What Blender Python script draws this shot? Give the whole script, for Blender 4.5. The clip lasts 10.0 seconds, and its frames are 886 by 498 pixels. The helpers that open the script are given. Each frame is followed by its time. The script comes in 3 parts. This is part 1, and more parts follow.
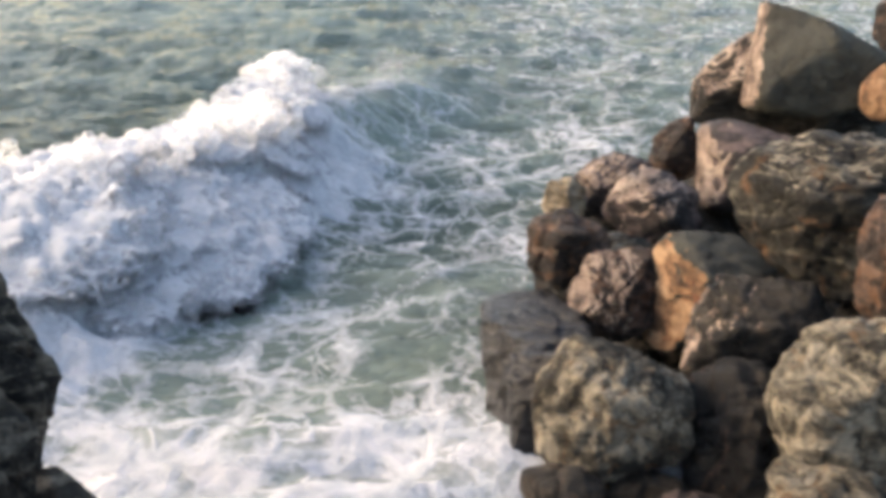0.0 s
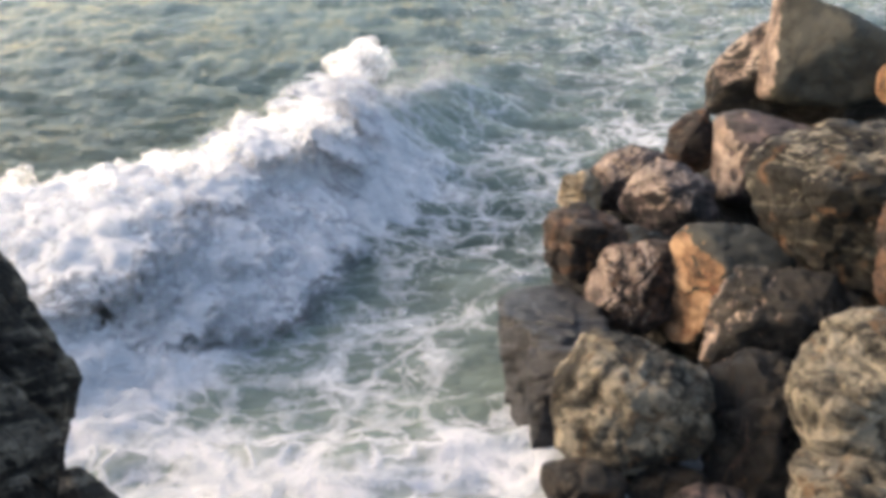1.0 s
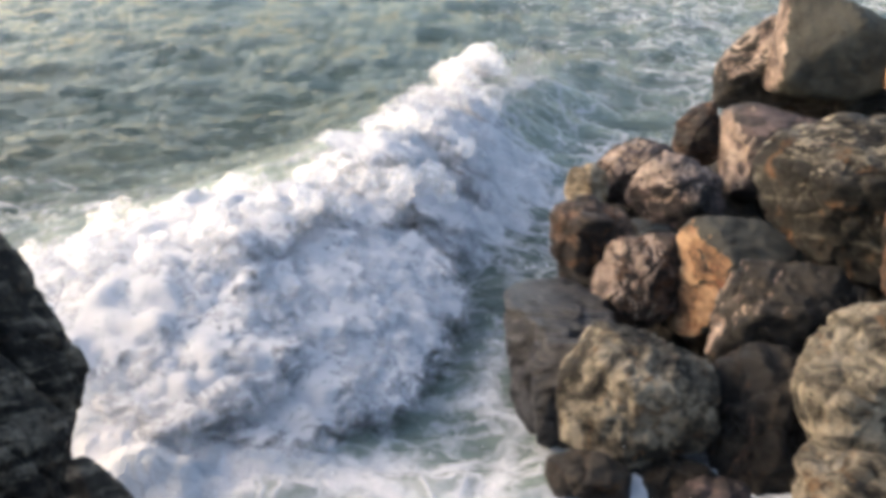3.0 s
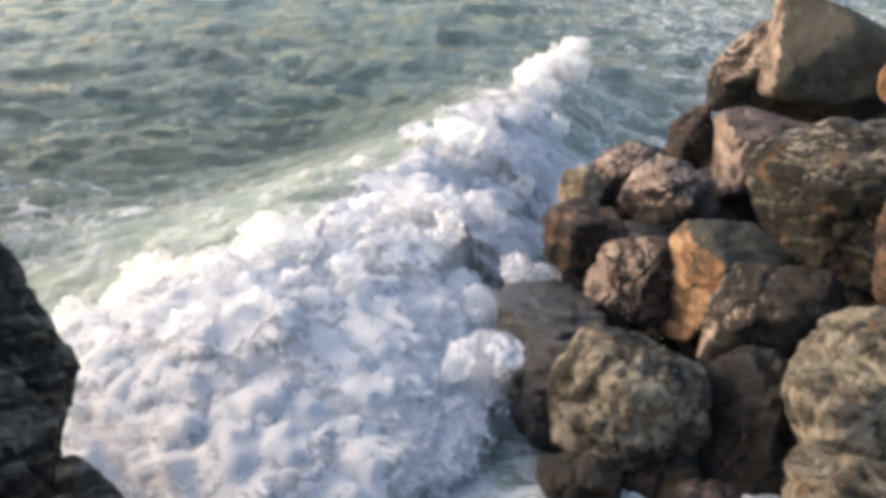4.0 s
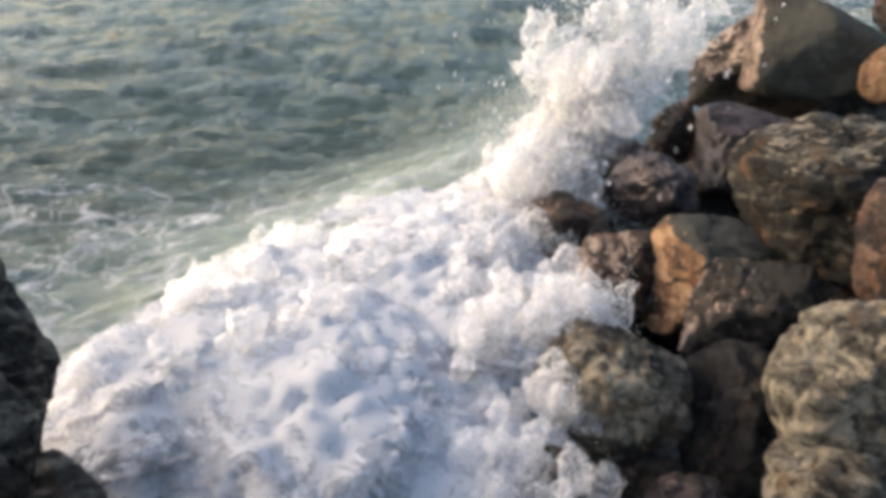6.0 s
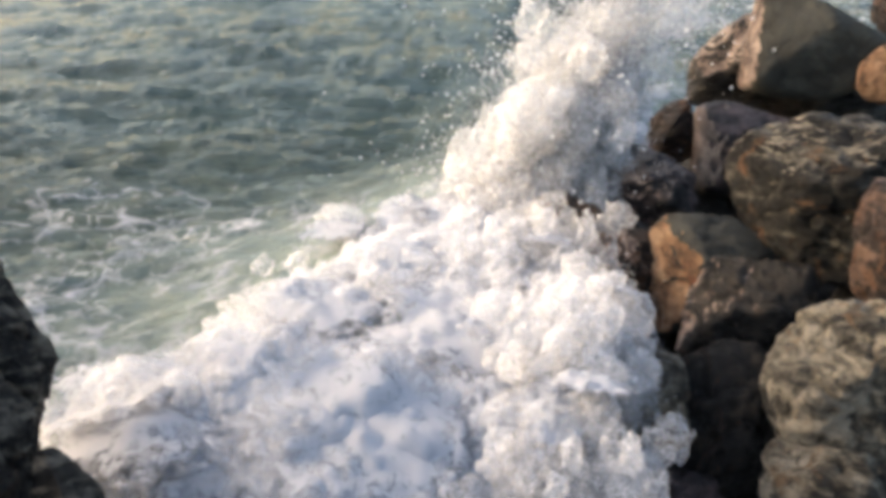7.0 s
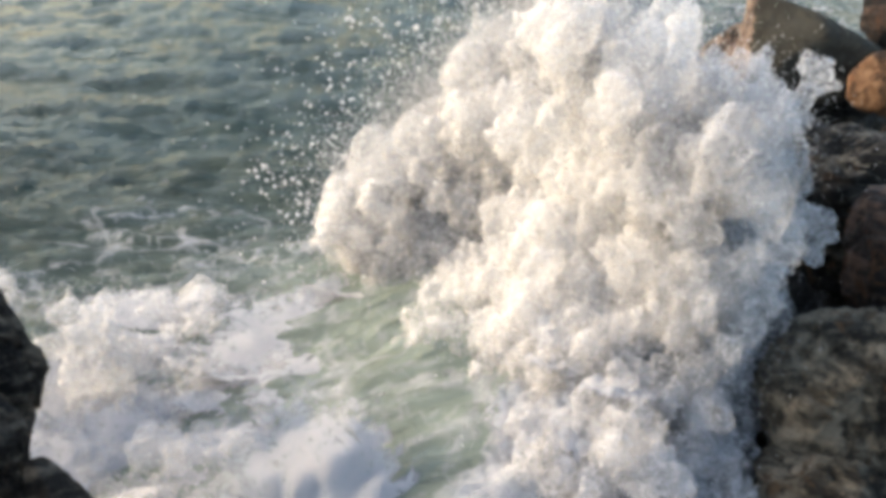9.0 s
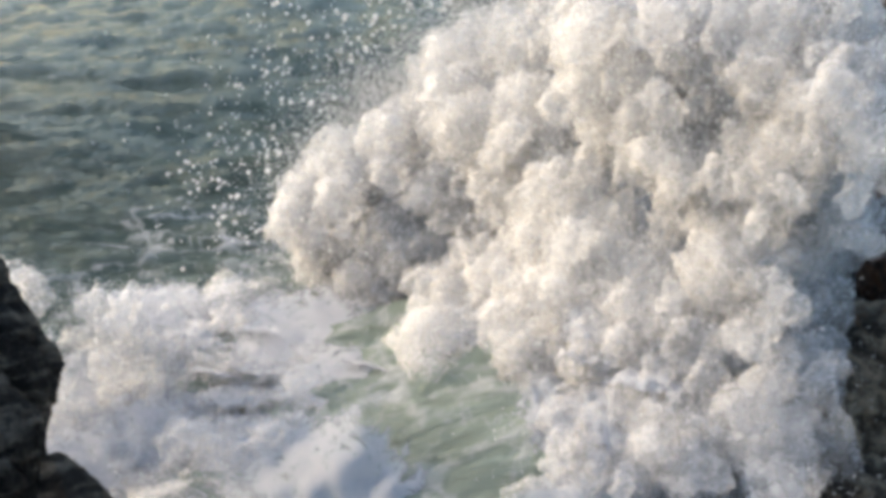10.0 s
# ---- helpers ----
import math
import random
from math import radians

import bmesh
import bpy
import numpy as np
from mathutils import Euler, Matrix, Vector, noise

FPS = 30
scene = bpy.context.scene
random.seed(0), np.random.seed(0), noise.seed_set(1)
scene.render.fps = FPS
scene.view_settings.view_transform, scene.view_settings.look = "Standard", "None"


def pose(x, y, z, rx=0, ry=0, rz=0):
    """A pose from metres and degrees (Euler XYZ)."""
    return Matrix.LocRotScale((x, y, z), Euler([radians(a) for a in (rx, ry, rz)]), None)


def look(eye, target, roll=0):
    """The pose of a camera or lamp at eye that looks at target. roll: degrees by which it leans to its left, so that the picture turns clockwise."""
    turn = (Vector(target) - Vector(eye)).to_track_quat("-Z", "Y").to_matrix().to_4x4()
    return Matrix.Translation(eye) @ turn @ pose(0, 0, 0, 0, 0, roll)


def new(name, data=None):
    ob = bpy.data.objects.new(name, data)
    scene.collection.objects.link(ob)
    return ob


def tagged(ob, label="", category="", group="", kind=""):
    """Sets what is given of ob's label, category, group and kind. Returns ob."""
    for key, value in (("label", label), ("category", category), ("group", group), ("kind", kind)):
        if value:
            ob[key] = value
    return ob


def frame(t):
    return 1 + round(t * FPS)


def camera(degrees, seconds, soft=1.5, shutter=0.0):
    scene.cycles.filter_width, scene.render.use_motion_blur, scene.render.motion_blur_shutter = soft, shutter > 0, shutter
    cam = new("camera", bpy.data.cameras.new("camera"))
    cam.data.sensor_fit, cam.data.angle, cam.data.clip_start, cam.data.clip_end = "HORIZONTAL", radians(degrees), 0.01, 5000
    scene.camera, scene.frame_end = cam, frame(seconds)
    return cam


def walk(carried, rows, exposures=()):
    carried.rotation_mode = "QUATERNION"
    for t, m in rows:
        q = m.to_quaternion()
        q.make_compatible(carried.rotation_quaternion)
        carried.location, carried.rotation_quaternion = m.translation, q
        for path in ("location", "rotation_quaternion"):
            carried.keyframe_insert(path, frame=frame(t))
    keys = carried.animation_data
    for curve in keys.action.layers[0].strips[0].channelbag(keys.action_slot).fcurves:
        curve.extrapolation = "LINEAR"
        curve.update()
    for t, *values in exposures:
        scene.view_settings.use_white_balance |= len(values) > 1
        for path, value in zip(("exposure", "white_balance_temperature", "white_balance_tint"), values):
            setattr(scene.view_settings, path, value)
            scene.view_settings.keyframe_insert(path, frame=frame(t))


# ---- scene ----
EYE = (0.0, 0.0, 4.0)
cam = camera(47.3, 10.0, soft=4.7, shutter=0.25)
PATH = [
    (0, 68.61, -0.20, -0.43), (0.5, 68.43, 0.59, -0.37), (1, 68.39, 1.02, 0.09),
    (1.5, 68.38, 1.18, 0.39), (2, 68.19, 1.09, 0.48), (2.5, 67.93, 1.03, 0.51),
    (4, 68.01, 0.27, 0.34), (4.5, 68.00, 0.00, 0.00), (5, 67.89, -0.13, -0.31),
    (5.5, 67.75, -0.13, -0.49), (7, 67.58, -0.34, -0.59), (7.5, 67.56, -0.38, -0.68),
    (8, 67.77, -0.49, -0.80), (8.5, 67.99, -0.63, -0.95), (9, 68.06, -0.45, -1.02),
    (9.5, 67.87, 0.20, -0.75), (10, 67.75, 0.10, -0.45),
]
walk(cam, [(t, pose(*EYE, rx, ry, rz)) for t, rx, ry, rz in PATH], [(0, 2.14, 7400, 13), (4, 2.06, 7250, 13), (5.5, 1.91, 7200, 13), (7, 1.88, 7350, 13), (8, 1.89, 7450, 12), (9, 1.70, 7150, 10), (10, 1.58, 6850, 9)])

# ---- light: low hazy sun over the sea to one side, bright evening sky
SUN_AZ, SUN_EL = -76.0, 24.0          # degrees from straight ahead, above the horizon
world = bpy.data.worlds.new("world")
scene.world = world
world.use_nodes = True
wn = world.node_tree.nodes
sky = wn.new("ShaderNodeTexSky")
sky.sky_type = "NISHITA"
sky.sun_disc = False
sky.sun_elevation, sky.sun_rotation = radians(SUN_EL), radians(SUN_AZ)
sky.air_density, sky.dust_density, sky.ozone_density = 1.0, 2.5, 1.0
wn["Background"].inputs["Strength"].default_value = 0.15
world.node_tree.links.new(sky.outputs[0], wn["Background"].inputs[0])
sun = new("sun", bpy.data.lights.new("sun", "SUN"))
sun.data.energy, sun.data.angle, sun.data.color = 0.34, radians(10.0), (1.0, 0.84, 0.70)
az, el = radians(SUN_AZ), radians(SUN_EL)
sun_way = Vector((math.sin(az) * math.cos(el), math.cos(az) * math.cos(el), math.sin(el)))
sun.matrix_world = look(sun_way * 60, (0, 0, 0))
scene.cycles.transparent_max_bounces = 24


# ---- materials
class Nodes:
    """A small helper round one node material."""

    def __init__(self, name):
        self.mat = bpy.data.materials.new(name)
        self.mat.use_nodes = True
        self.tree = self.mat.node_tree
        self.bsdf = self.tree.nodes["Principled BSDF"]
        self.out = self.tree.nodes["Material Output"]

    def add(self, kind, **values):
        n = self.tree.nodes.new(kind)
        for k, v in values.items():
            n.inputs[k.replace("_", " ")].default_value = v
        return n

    def link(self, a, b):
        self.tree.links.new(a, b)

    def coords(self, scale=(1, 1, 1), by_object=False):
        c = self.add("ShaderNodeTexCoord")
        m = self.add("ShaderNodeMapping")
        m.inputs["Scale"].default_value = scale
        self.link(c.outputs["Object"], m.inputs["Vector"])
        if by_object:
            info = self.add("ShaderNodeObjectInfo")
            s = self.add("ShaderNodeMath")
            s.operation = "MULTIPLY"
            s.inputs[1].default_value = 37.0
            self.link(info.outputs["Random"], s.inputs[0])
            self.link(s.outputs[0], m.inputs["Location"])
        return m.outputs[0]

    def noise(self, vec, scale, detail=6, rough=0.6, distortion=0.0):
        n = self.add("ShaderNodeTexNoise", Scale=scale, Detail=detail, Roughness=rough, Distortion=distortion)
        self.link(vec, n.inputs["Vector"])
        return n

    def ramp(self, fac, stops):
        r = self.add("ShaderNodeValToRGB")
        e = r.color_ramp.elements
        while len(e) < len(stops):
            e.new(0.5)
        for k, (p, c) in zip(e, stops):
            k.position, k.color = p, (*c, 1) if len(c) == 3 else c
        self.link(fac, r.inputs[0])
        return r.outputs[0]

    def mix(self, fac, a, b):
        m = self.add("ShaderNodeMix")
        m.data_type = "RGBA"
        for sock, v in ((m.inputs[0], fac), (m.inputs[6], a), (m.inputs[7], b)):
            if isinstance(v, (int, float)):
                sock.default_value = v
            elif isinstance(v, tuple):
                sock.default_value = (*v, 1)
            else:
                self.link(v, sock)
        return m.outputs[2]

    def math(self, op, a, b=0.0, c=0.0):
        m = self.add("ShaderNodeMath")
        m.operation = op
        for sock, v in zip(m.inputs, (a, b, c)):
            if isinstance(v, (int, float)):
                sock.default_value = v
            else:
                self.link(v, sock)
        return m.outputs[0]

    def even(self, normal, keep=0.36):
        """Stands in for light scattered inside froth: the normal is bent up and sunward, so shaded lumps brighten."""
        a = self.add("ShaderNodeVectorMath")
        a.operation = "MULTIPLY_ADD"
        a.inputs[1].default_value = (keep, keep, keep)
        a.inputs[2].default_value = (-0.24, -0.10, 0.42)
        self.link(normal, a.inputs[0])
        b = self.add("ShaderNodeVectorMath")
        b.operation = "NORMALIZE"
        self.link(a.outputs[0], b.inputs[0])
        return b.outputs[0]

    def bump(self, height, strength, distance):
        b = self.add("ShaderNodeBump", Strength=strength, Distance=distance)
        self.link(height, b.inputs["Height"])
        return b.outputs[0]


def rock_mat(name, dark, mid, light, rust=None, rust_amount=0.5, streak=0.3, rough=0.75, scale=1.0, tilt=(0.3, 0.2, 0.0), pits=0.5, gloss=0.28, bias=0.0, relief=0.07):
    """Rough stone: blotches, streaks along its grain, rust, pits and cracks; the hollows' shade is put into the colour.
    """
    n = Nodes(name)
    vec = n.coords((scale, scale, scale), True)
    turn = n.add("ShaderNodeMapping")
    turn.inputs["Rotation"].default_value = tilt
    turn.inputs["Scale"].default_value = (1.0, 1.0, 5.0)
    n.link(vec, turn.inputs["Vector"])
    big = n.noise(vec, 2.3, 5, 0.6, 1.0).outputs[0]
    lines = n.noise(turn.outputs[0], 2.2, 7, 0.62, 0.9).outputs[0]
    fine = n.noise(vec, 11.0, 9, 0.7, 0.5).outputs[0]
    grain = n.noise(vec, 50.0, 5, 0.7).outputs[0]
    v = n.math("ADD", n.math("MULTIPLY", big, 0.7 - streak), n.math("MULTIPLY", lines, streak))
    v = n.math("ADD", v, n.math("MULTIPLY", fine, 0.3))
    half = tuple((a + b) / 2 for a, b in zip(mid, light))
    col = n.ramp(v, [(0.43 + bias, dark), (0.49 + bias, mid), (0.53 + bias, half), (0.58 + bias, light)])
    if rust:
        patch = n.noise(vec, 2.9, 7, 0.68, 1.5).outputs[0]
        fac = n.ramp(patch, [(0.62 - 0.25 * rust_amount, (0, 0, 0)), (0.70 - 0.22 * rust_amount, (1, 1, 1))])
        col = n.mix(n.math("MULTIPLY", fac, 0.85), col, rust)
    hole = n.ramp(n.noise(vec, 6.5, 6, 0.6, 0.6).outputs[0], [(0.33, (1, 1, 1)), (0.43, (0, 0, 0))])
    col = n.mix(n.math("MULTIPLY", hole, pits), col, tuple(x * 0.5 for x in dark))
    vor = n.add("ShaderNodeTexVoronoi", Scale=1.9)
    vor.feature = "DISTANCE_TO_EDGE"
    warp = n.noise(vec, 3.0, 6, 0.65)
    vm = n.add("ShaderNodeVectorMath")
    vm.operation = "ADD"
    n.link(vec, vm.inputs[0])
    n.link(warp.outputs["Color"], vm.inputs[1])
    n.link(vm.outputs[0], vor.inputs["Vector"])
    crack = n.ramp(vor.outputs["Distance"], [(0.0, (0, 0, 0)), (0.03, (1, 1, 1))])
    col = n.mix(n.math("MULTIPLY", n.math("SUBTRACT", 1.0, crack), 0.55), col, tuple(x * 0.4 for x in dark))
    speck = n.ramp(grain, [(0.35, (0.65, 0.65, 0.65)), (0.62, (1.2, 1.18, 1.14))])
    m = n.add("ShaderNodeMix")
    m.data_type, m.blend_type = "RGBA", "MULTIPLY"
    m.inputs[0].default_value = 0.7
    n.link(col, m.inputs[6])
    n.link(speck, m.inputs[7])
    n.link(m.outputs[2], n.bsdf.inputs["Base Color"])
    n.bsdf.inputs["Specular IOR Level"].default_value = gloss
    r = n.ramp(fine, [(0.3, (rough * 0.75,) * 3), (0.7, (min(1, rough * 1.2),) * 3)])
    n.link(r, n.bsdf.inputs["Roughness"])
    h = n.math("ADD", n.math("MULTIPLY", fine, 0.8), n.math("MULTIPLY", grain, 0.2))
    h = n.math("ADD", h, n.math("MULTIPLY", crack, 0.4))
    h = n.math("SUBTRACT", n.math("ADD", h, n.math("MULTIPLY", lines, 0.5)), n.math("MULTIPLY", hole, 0.4))
    n.link(n.bump(h, 1.0, relief), n.bsdf.inputs["Normal"])
    return n.mat


GREY_OLIVE = rock_mat("olive_grey_rock", (0.028, 0.027, 0.021), (0.042, 0.041, 0.033), (0.056, 0.054, 0.043), streak=0.1, rough=0.8, pits=0.1, relief=0.035)
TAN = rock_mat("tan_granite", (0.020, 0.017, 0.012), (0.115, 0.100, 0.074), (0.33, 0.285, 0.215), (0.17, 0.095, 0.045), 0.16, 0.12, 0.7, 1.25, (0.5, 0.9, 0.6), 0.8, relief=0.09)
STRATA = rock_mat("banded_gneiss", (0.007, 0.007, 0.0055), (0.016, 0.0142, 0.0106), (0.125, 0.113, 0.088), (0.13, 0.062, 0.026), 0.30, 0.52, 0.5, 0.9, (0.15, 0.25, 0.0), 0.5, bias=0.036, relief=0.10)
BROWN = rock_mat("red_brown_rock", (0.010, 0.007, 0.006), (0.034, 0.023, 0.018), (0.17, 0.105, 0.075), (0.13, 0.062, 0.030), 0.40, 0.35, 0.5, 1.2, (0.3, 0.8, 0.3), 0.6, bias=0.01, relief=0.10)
PURPLE = rock_mat("purple_brown_rock", (0.012, 0.0095, 0.0095), (0.038, 0.028, 0.027), (0.14, 0.098, 0.090), None, 0, 0.3, 0.5, 1.1, (0.2, 0.5, 0.0), 0.35, bias=0.01)
ORANGE = rock_mat("orange_tan_rock", (0.075, 0.040, 0.021), (0.235, 0.128, 0.067), (0.37, 0.236, 0.140), (0.16, 0.050, 0.022), 0.25, 0.15, 0.75, pits=0.35)
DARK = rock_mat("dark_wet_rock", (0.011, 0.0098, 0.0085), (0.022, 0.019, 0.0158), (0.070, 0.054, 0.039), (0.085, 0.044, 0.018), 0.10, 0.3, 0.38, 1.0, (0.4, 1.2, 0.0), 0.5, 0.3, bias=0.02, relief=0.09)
BLACK = rock_mat("black_wet_slate", (0.004, 0.004, 0.005), (0.010, 0.010, 0.0115), (0.032, 0.032, 0.035), None, 0, 0.5, 0.40, 1.0, (0.1, 0.1, 0.0), 0.25, 0.5, relief=0.05)
LEFT_BLACK = rock_mat("black_schist", (0.003, 0.003, 0.0032), (0.0075, 0.007, 0.0065), (0.15, 0.130, 0.105), (0.055, 0.038, 0.026), 0.22, 0.55, 0.4, 1.1, (0.2, 1.05, 0.2), 0.4, 0.16, bias=0.012, relief=0.10)
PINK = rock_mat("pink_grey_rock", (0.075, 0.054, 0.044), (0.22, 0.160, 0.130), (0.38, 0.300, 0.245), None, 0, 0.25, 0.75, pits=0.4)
PALE = rock_mat("pale_yellow_grey_rock", (0.11, 0.085, 0.055), (0.26, 0.205, 0.14), (0.42, 0.335, 0.235), (0.36, 0.22, 0.10), 0.2, 0.2, 0.75, pits=0.3)


def foam_mat(name, scale=5.0, thick=None, edge=(0.40, 0.60)):
    """White froth; thick: (least, most) share of light that a skin of it stops, in soft patches."""
    n = Nodes(name)
    vec = n.coords((1, 1, 1), True)
    a = n.noise(vec, scale, 8, 0.65, 0.4).outputs[0]
    tint = n.ramp(a, [(0.3, (0.80, 0.815, 0.825)), (0.55, (0.88, 0.88, 0.885))])
    d = n.add("ShaderNodeBsdfDiffuse")
    tr = n.add("ShaderNodeBsdfTranslucent")
    for sh in (d, tr):
        n.link(tint, sh.inputs["Color"])
    n.link(n.even(n.add("ShaderNodeNewGeometry").outputs["Normal"], 0.24), d.inputs["Normal"])
    m = n.add("ShaderNodeMixShader")
    m.inputs[0].default_value = 0.60
    n.link(d.outputs[0], m.inputs[1])
    n.link(tr.outputs[0], m.inputs[2])
    last = m.outputs[0]
    if thick:
        t = n.add("ShaderNodeBsdfTransparent")
        k = n.add("ShaderNodeMixShader")
        c = n.noise(vec, scale * 1.3, 9, 0.72, 0.8).outputs[0]
        n.link(n.ramp(c, [(edge[0], (thick[0],) * 3), (edge[1], (thick[1],) * 3)]), k.inputs[0])
        n.link(t.outputs[0], k.inputs[1])
        n.link(last, k.inputs[2])
        last = k.outputs[0]
    n.link(last, n.out.inputs["Surface"])
    return n.mat


FOAM = foam_mat("white_foam")
MIST = foam_mat("thin_froth", 5.5, (0.0, 0.56), (0.36, 0.66))


def cream_mat():
    """Thick smooth foam that thins out towards the rim of its heap."""
    n = Nodes("foam_cream")
    vec = n.coords((1, 1, 1), True)
    body = n.add("ShaderNodeAttribute")
    body.attribute_name = "body"
    fine = n.noise(vec, 6.5, 8, 0.68, 1.0).outputs[0]
    wisp = n.noise(vec, 2.6, 8, 0.68, 2.4).outputs[0]
    curd = n.math("ADD", n.math("MULTIPLY", wisp, 0.6), n.math("MULTIPLY", fine, 0.4))
    tint = n.ramp(curd, [(0.36, (0.44, 0.465, 0.485)), (0.47, (0.495, 0.51, 0.53)), (0.60, (0.54, 0.54, 0.555))])
    d = n.add("ShaderNodeBsdfDiffuse")
    n.link(tint, d.inputs["Color"])
    n.link(n.even(n.bump(n.math("ADD", fine, n.math("MULTIPLY", wisp, 1.2)), 0.35, 0.12), 0.5), d.inputs["Normal"])
    tr = n.add("ShaderNodeBsdfTranslucent")
    n.link(tint, tr.inputs["Color"])
    mid = n.add("ShaderNodeMixShader")
    mid.inputs[0].default_value = 0.25
    n.link(d.outputs[0], mid.inputs[1])
    n.link(tr.outputs[0], mid.inputs[2])
    v = n.math("ADD", body.outputs["Fac"], n.math("MULTIPLY", n.math("SUBTRACT", fine, 0.5), 1.5))
    v = n.math("ADD", v, n.math("MULTIPLY", n.math("SUBTRACT", wisp, 0.5), 2.4))
    t = n.add("ShaderNodeBsdfTransparent")
    k = n.add("ShaderNodeMixShader")
    n.link(n.ramp(v, [(0.25, (0, 0, 0)), (0.80, (0.92, 0.92, 0.92))]), k.inputs[0])
    n.link(t.outputs[0], k.inputs[1])
    n.link(mid.outputs[0], k.inputs[2])
    n.link(k.outputs[0], n.out.inputs["Surface"])
    return n.mat


CREAM = cream_mat()


def sea_mat():
    n = Nodes("sea_water")
    vec = n.coords()
    cover = n.add("ShaderNodeAttribute")
    cover.attribute_name = "foam"
    milk = n.add("ShaderNodeAttribute")
    milk.attribute_name = "milk"
    warp = n.noise(vec, 0.9, 5, 0.6)
    vm = n.add("ShaderNodeVectorMath")
    vm.operation = "MULTIPLY_ADD"
    vm.inputs[1].default_value = (1.4, 1.4, 1.4)
    n.link(warp.outputs["Color"], vm.inputs[0])
    n.link(vec, vm.inputs[2])
    nets = []
    for s, width in ((1.3, 0.16), (3.1, 0.15)):
        v = n.add("ShaderNodeTexVoronoi", Scale=s)
        v.feature = "DISTANCE_TO_EDGE"
        n.link(vm.outputs[0], v.inputs["Vector"])
        nets.append(n.math("SUBTRACT", 1.0, n.math("MULTIPLY", v.outputs["Distance"], 1 / width)))
    net = n.math("MAXIMUM", n.math("MAXIMUM", nets[0], n.math("MULTIPLY", nets[1], 0.8)), 0.0)
    blot = n.noise(vec, 1.1, 8, 0.65, 0.5).outputs[0]
    small = n.noise(vec, 7.0, 6, 0.65, 0.3).outputs[0]
    # coverage + veins + blotches
    v = n.math("ADD", cover.outputs["Fac"], n.math("MULTIPLY", net, 0.38))
    v = n.math("ADD", v, n.math("MULTIPLY", n.math("SUBTRACT", blot, 0.5), 0.9))
    v = n.math("ADD", v, n.math("MULTIPLY", n.math("SUBTRACT", small, 0.5), 0.6))
    foam = n.ramp(v, [(0.58, (0, 0, 0)), (1.0, (1, 1, 1))])
    deep = n.mix(milk.outputs["Fac"], (0.027, 0.048, 0.041), (0.205, 0.245, 0.212))
    n.link(deep, n.bsdf.inputs["Base Color"])
    n.bsdf.inputs["Roughness"].default_value = 0.10
    n.bsdf.inputs["IOR"].default_value = 1.33
    n.bsdf.inputs["Specular IOR Level"].default_value = 0.115
    rip = n.noise(n.coords((0.5, 1.6, 1.0)), 4.8, 7, 0.62, 0.7).outputs[0]
    tiny = n.noise(n.coords((0.8, 1.6, 1.0)), 13.0, 5, 0.6, 0.4).outputs[0]
    gust = n.ramp(n.noise(n.coords((0.16, 0.42, 1.0)), 1.0, 4, 0.6, 0.8).outputs[0], [(0.36, (0.5, 0.5, 0.5)), (0.60, (1.1, 1.1, 1.1))])
    rip = n.math("MULTIPLY", n.math("ADD", rip, n.math("MULTIPLY", tiny, 0.22)), gust)
    n.link(n.bump(rip, 1.0, 0.16), n.bsdf.inputs["Normal"])
    d = n.add("ShaderNodeBsdfDiffuse")
    tint = n.ramp(n.noise(vec, 3.0, 9, 0.7, 0.8).outputs[0], [(0.32, (0.27, 0.30, 0.32)), (0.62, (0.47, 0.47, 0.48))])
    n.link(tint, d.inputs["Color"])
    n.link(n.even(n.bump(n.math("ADD", small, n.math("MULTIPLY", net, 0.3)), 0.9, 0.14), 0.6), d.inputs["Normal"])
    k = n.add("ShaderNodeMixShader")
    n.link(foam, k.inputs[0])
    n.link(n.bsdf.outputs[0], k.inputs[1])
    n.link(d.outputs[0], k.inputs[2])
    n.link(k.outputs[0], n.out.inputs["Surface"])
    return n.mat


SEA = sea_mat()


# ---- helpers for meshes
def part(name, bm, material, parent=None, label=""):
    me = bpy.data.meshes.new(name)
    bm.to_mesh(me)
    bm.free()
    for p in me.polygons:
        p.use_smooth = True
    me.materials.append(material)
    ob = new(name, me)
    ob.parent = parent
    if label:
        ob["label"] = label
    return ob


def fbm(p, octaves=4, lac=2.1, gain=0.5):
    v, a = 0.0, 1.0
    for _ in range(octaves):
        v += a * noise.noise(p)
        p, a = p * lac, a * gain
    return v


def billow(p, octaves=4, lac=2.1, gain=0.5):
    v, a = 0.0, 1.0
    for _ in range(octaves):
        v += a * (1 - 2 * abs(noise.noise(p)))
        p, a = p * lac, a * gain
    return v


# ---- the sea: one sheet with the swell, the breaking ridge and its chop
CREST = Vector((-3.9, 8.7))            # a point of the crest at the start
N = Vector((0.92, -0.39)).normalized()  # the way the wave runs
U = Vector((0.39, 0.92)).normalized()   # along the crest, away from the shore


def smooth(a, b, v):
    v = max(0.0, min(1.0, (v - a) / (b - a)))
    return v * v * (3 - 2 * v)


def wave_place(x, y):
    q = Vector((x, y)) - CREST
    l, s = q.dot(U), q.dot(N)
    s += 0.35 * noise.noise(Vector((l * 0.35, 3.1, 0))) + 0.12 * noise.noise(Vector((l * 1.3, 9.1, 0)))
    return l, s


def ridge(l, s):
    top = 0.86 * smooth(-3.4, 0.4, l) * (1 - 0.55 * smooth(4.5, 10, l)) * (1 - smooth(9, 14, l))
    if s > 0:
        return top * math.exp(-(s / 0.85) ** 2) - 0.10 * math.exp(-((s - 2.2) / 1.2) ** 2)
    return top * math.exp(-(s / 2.0) ** 2)


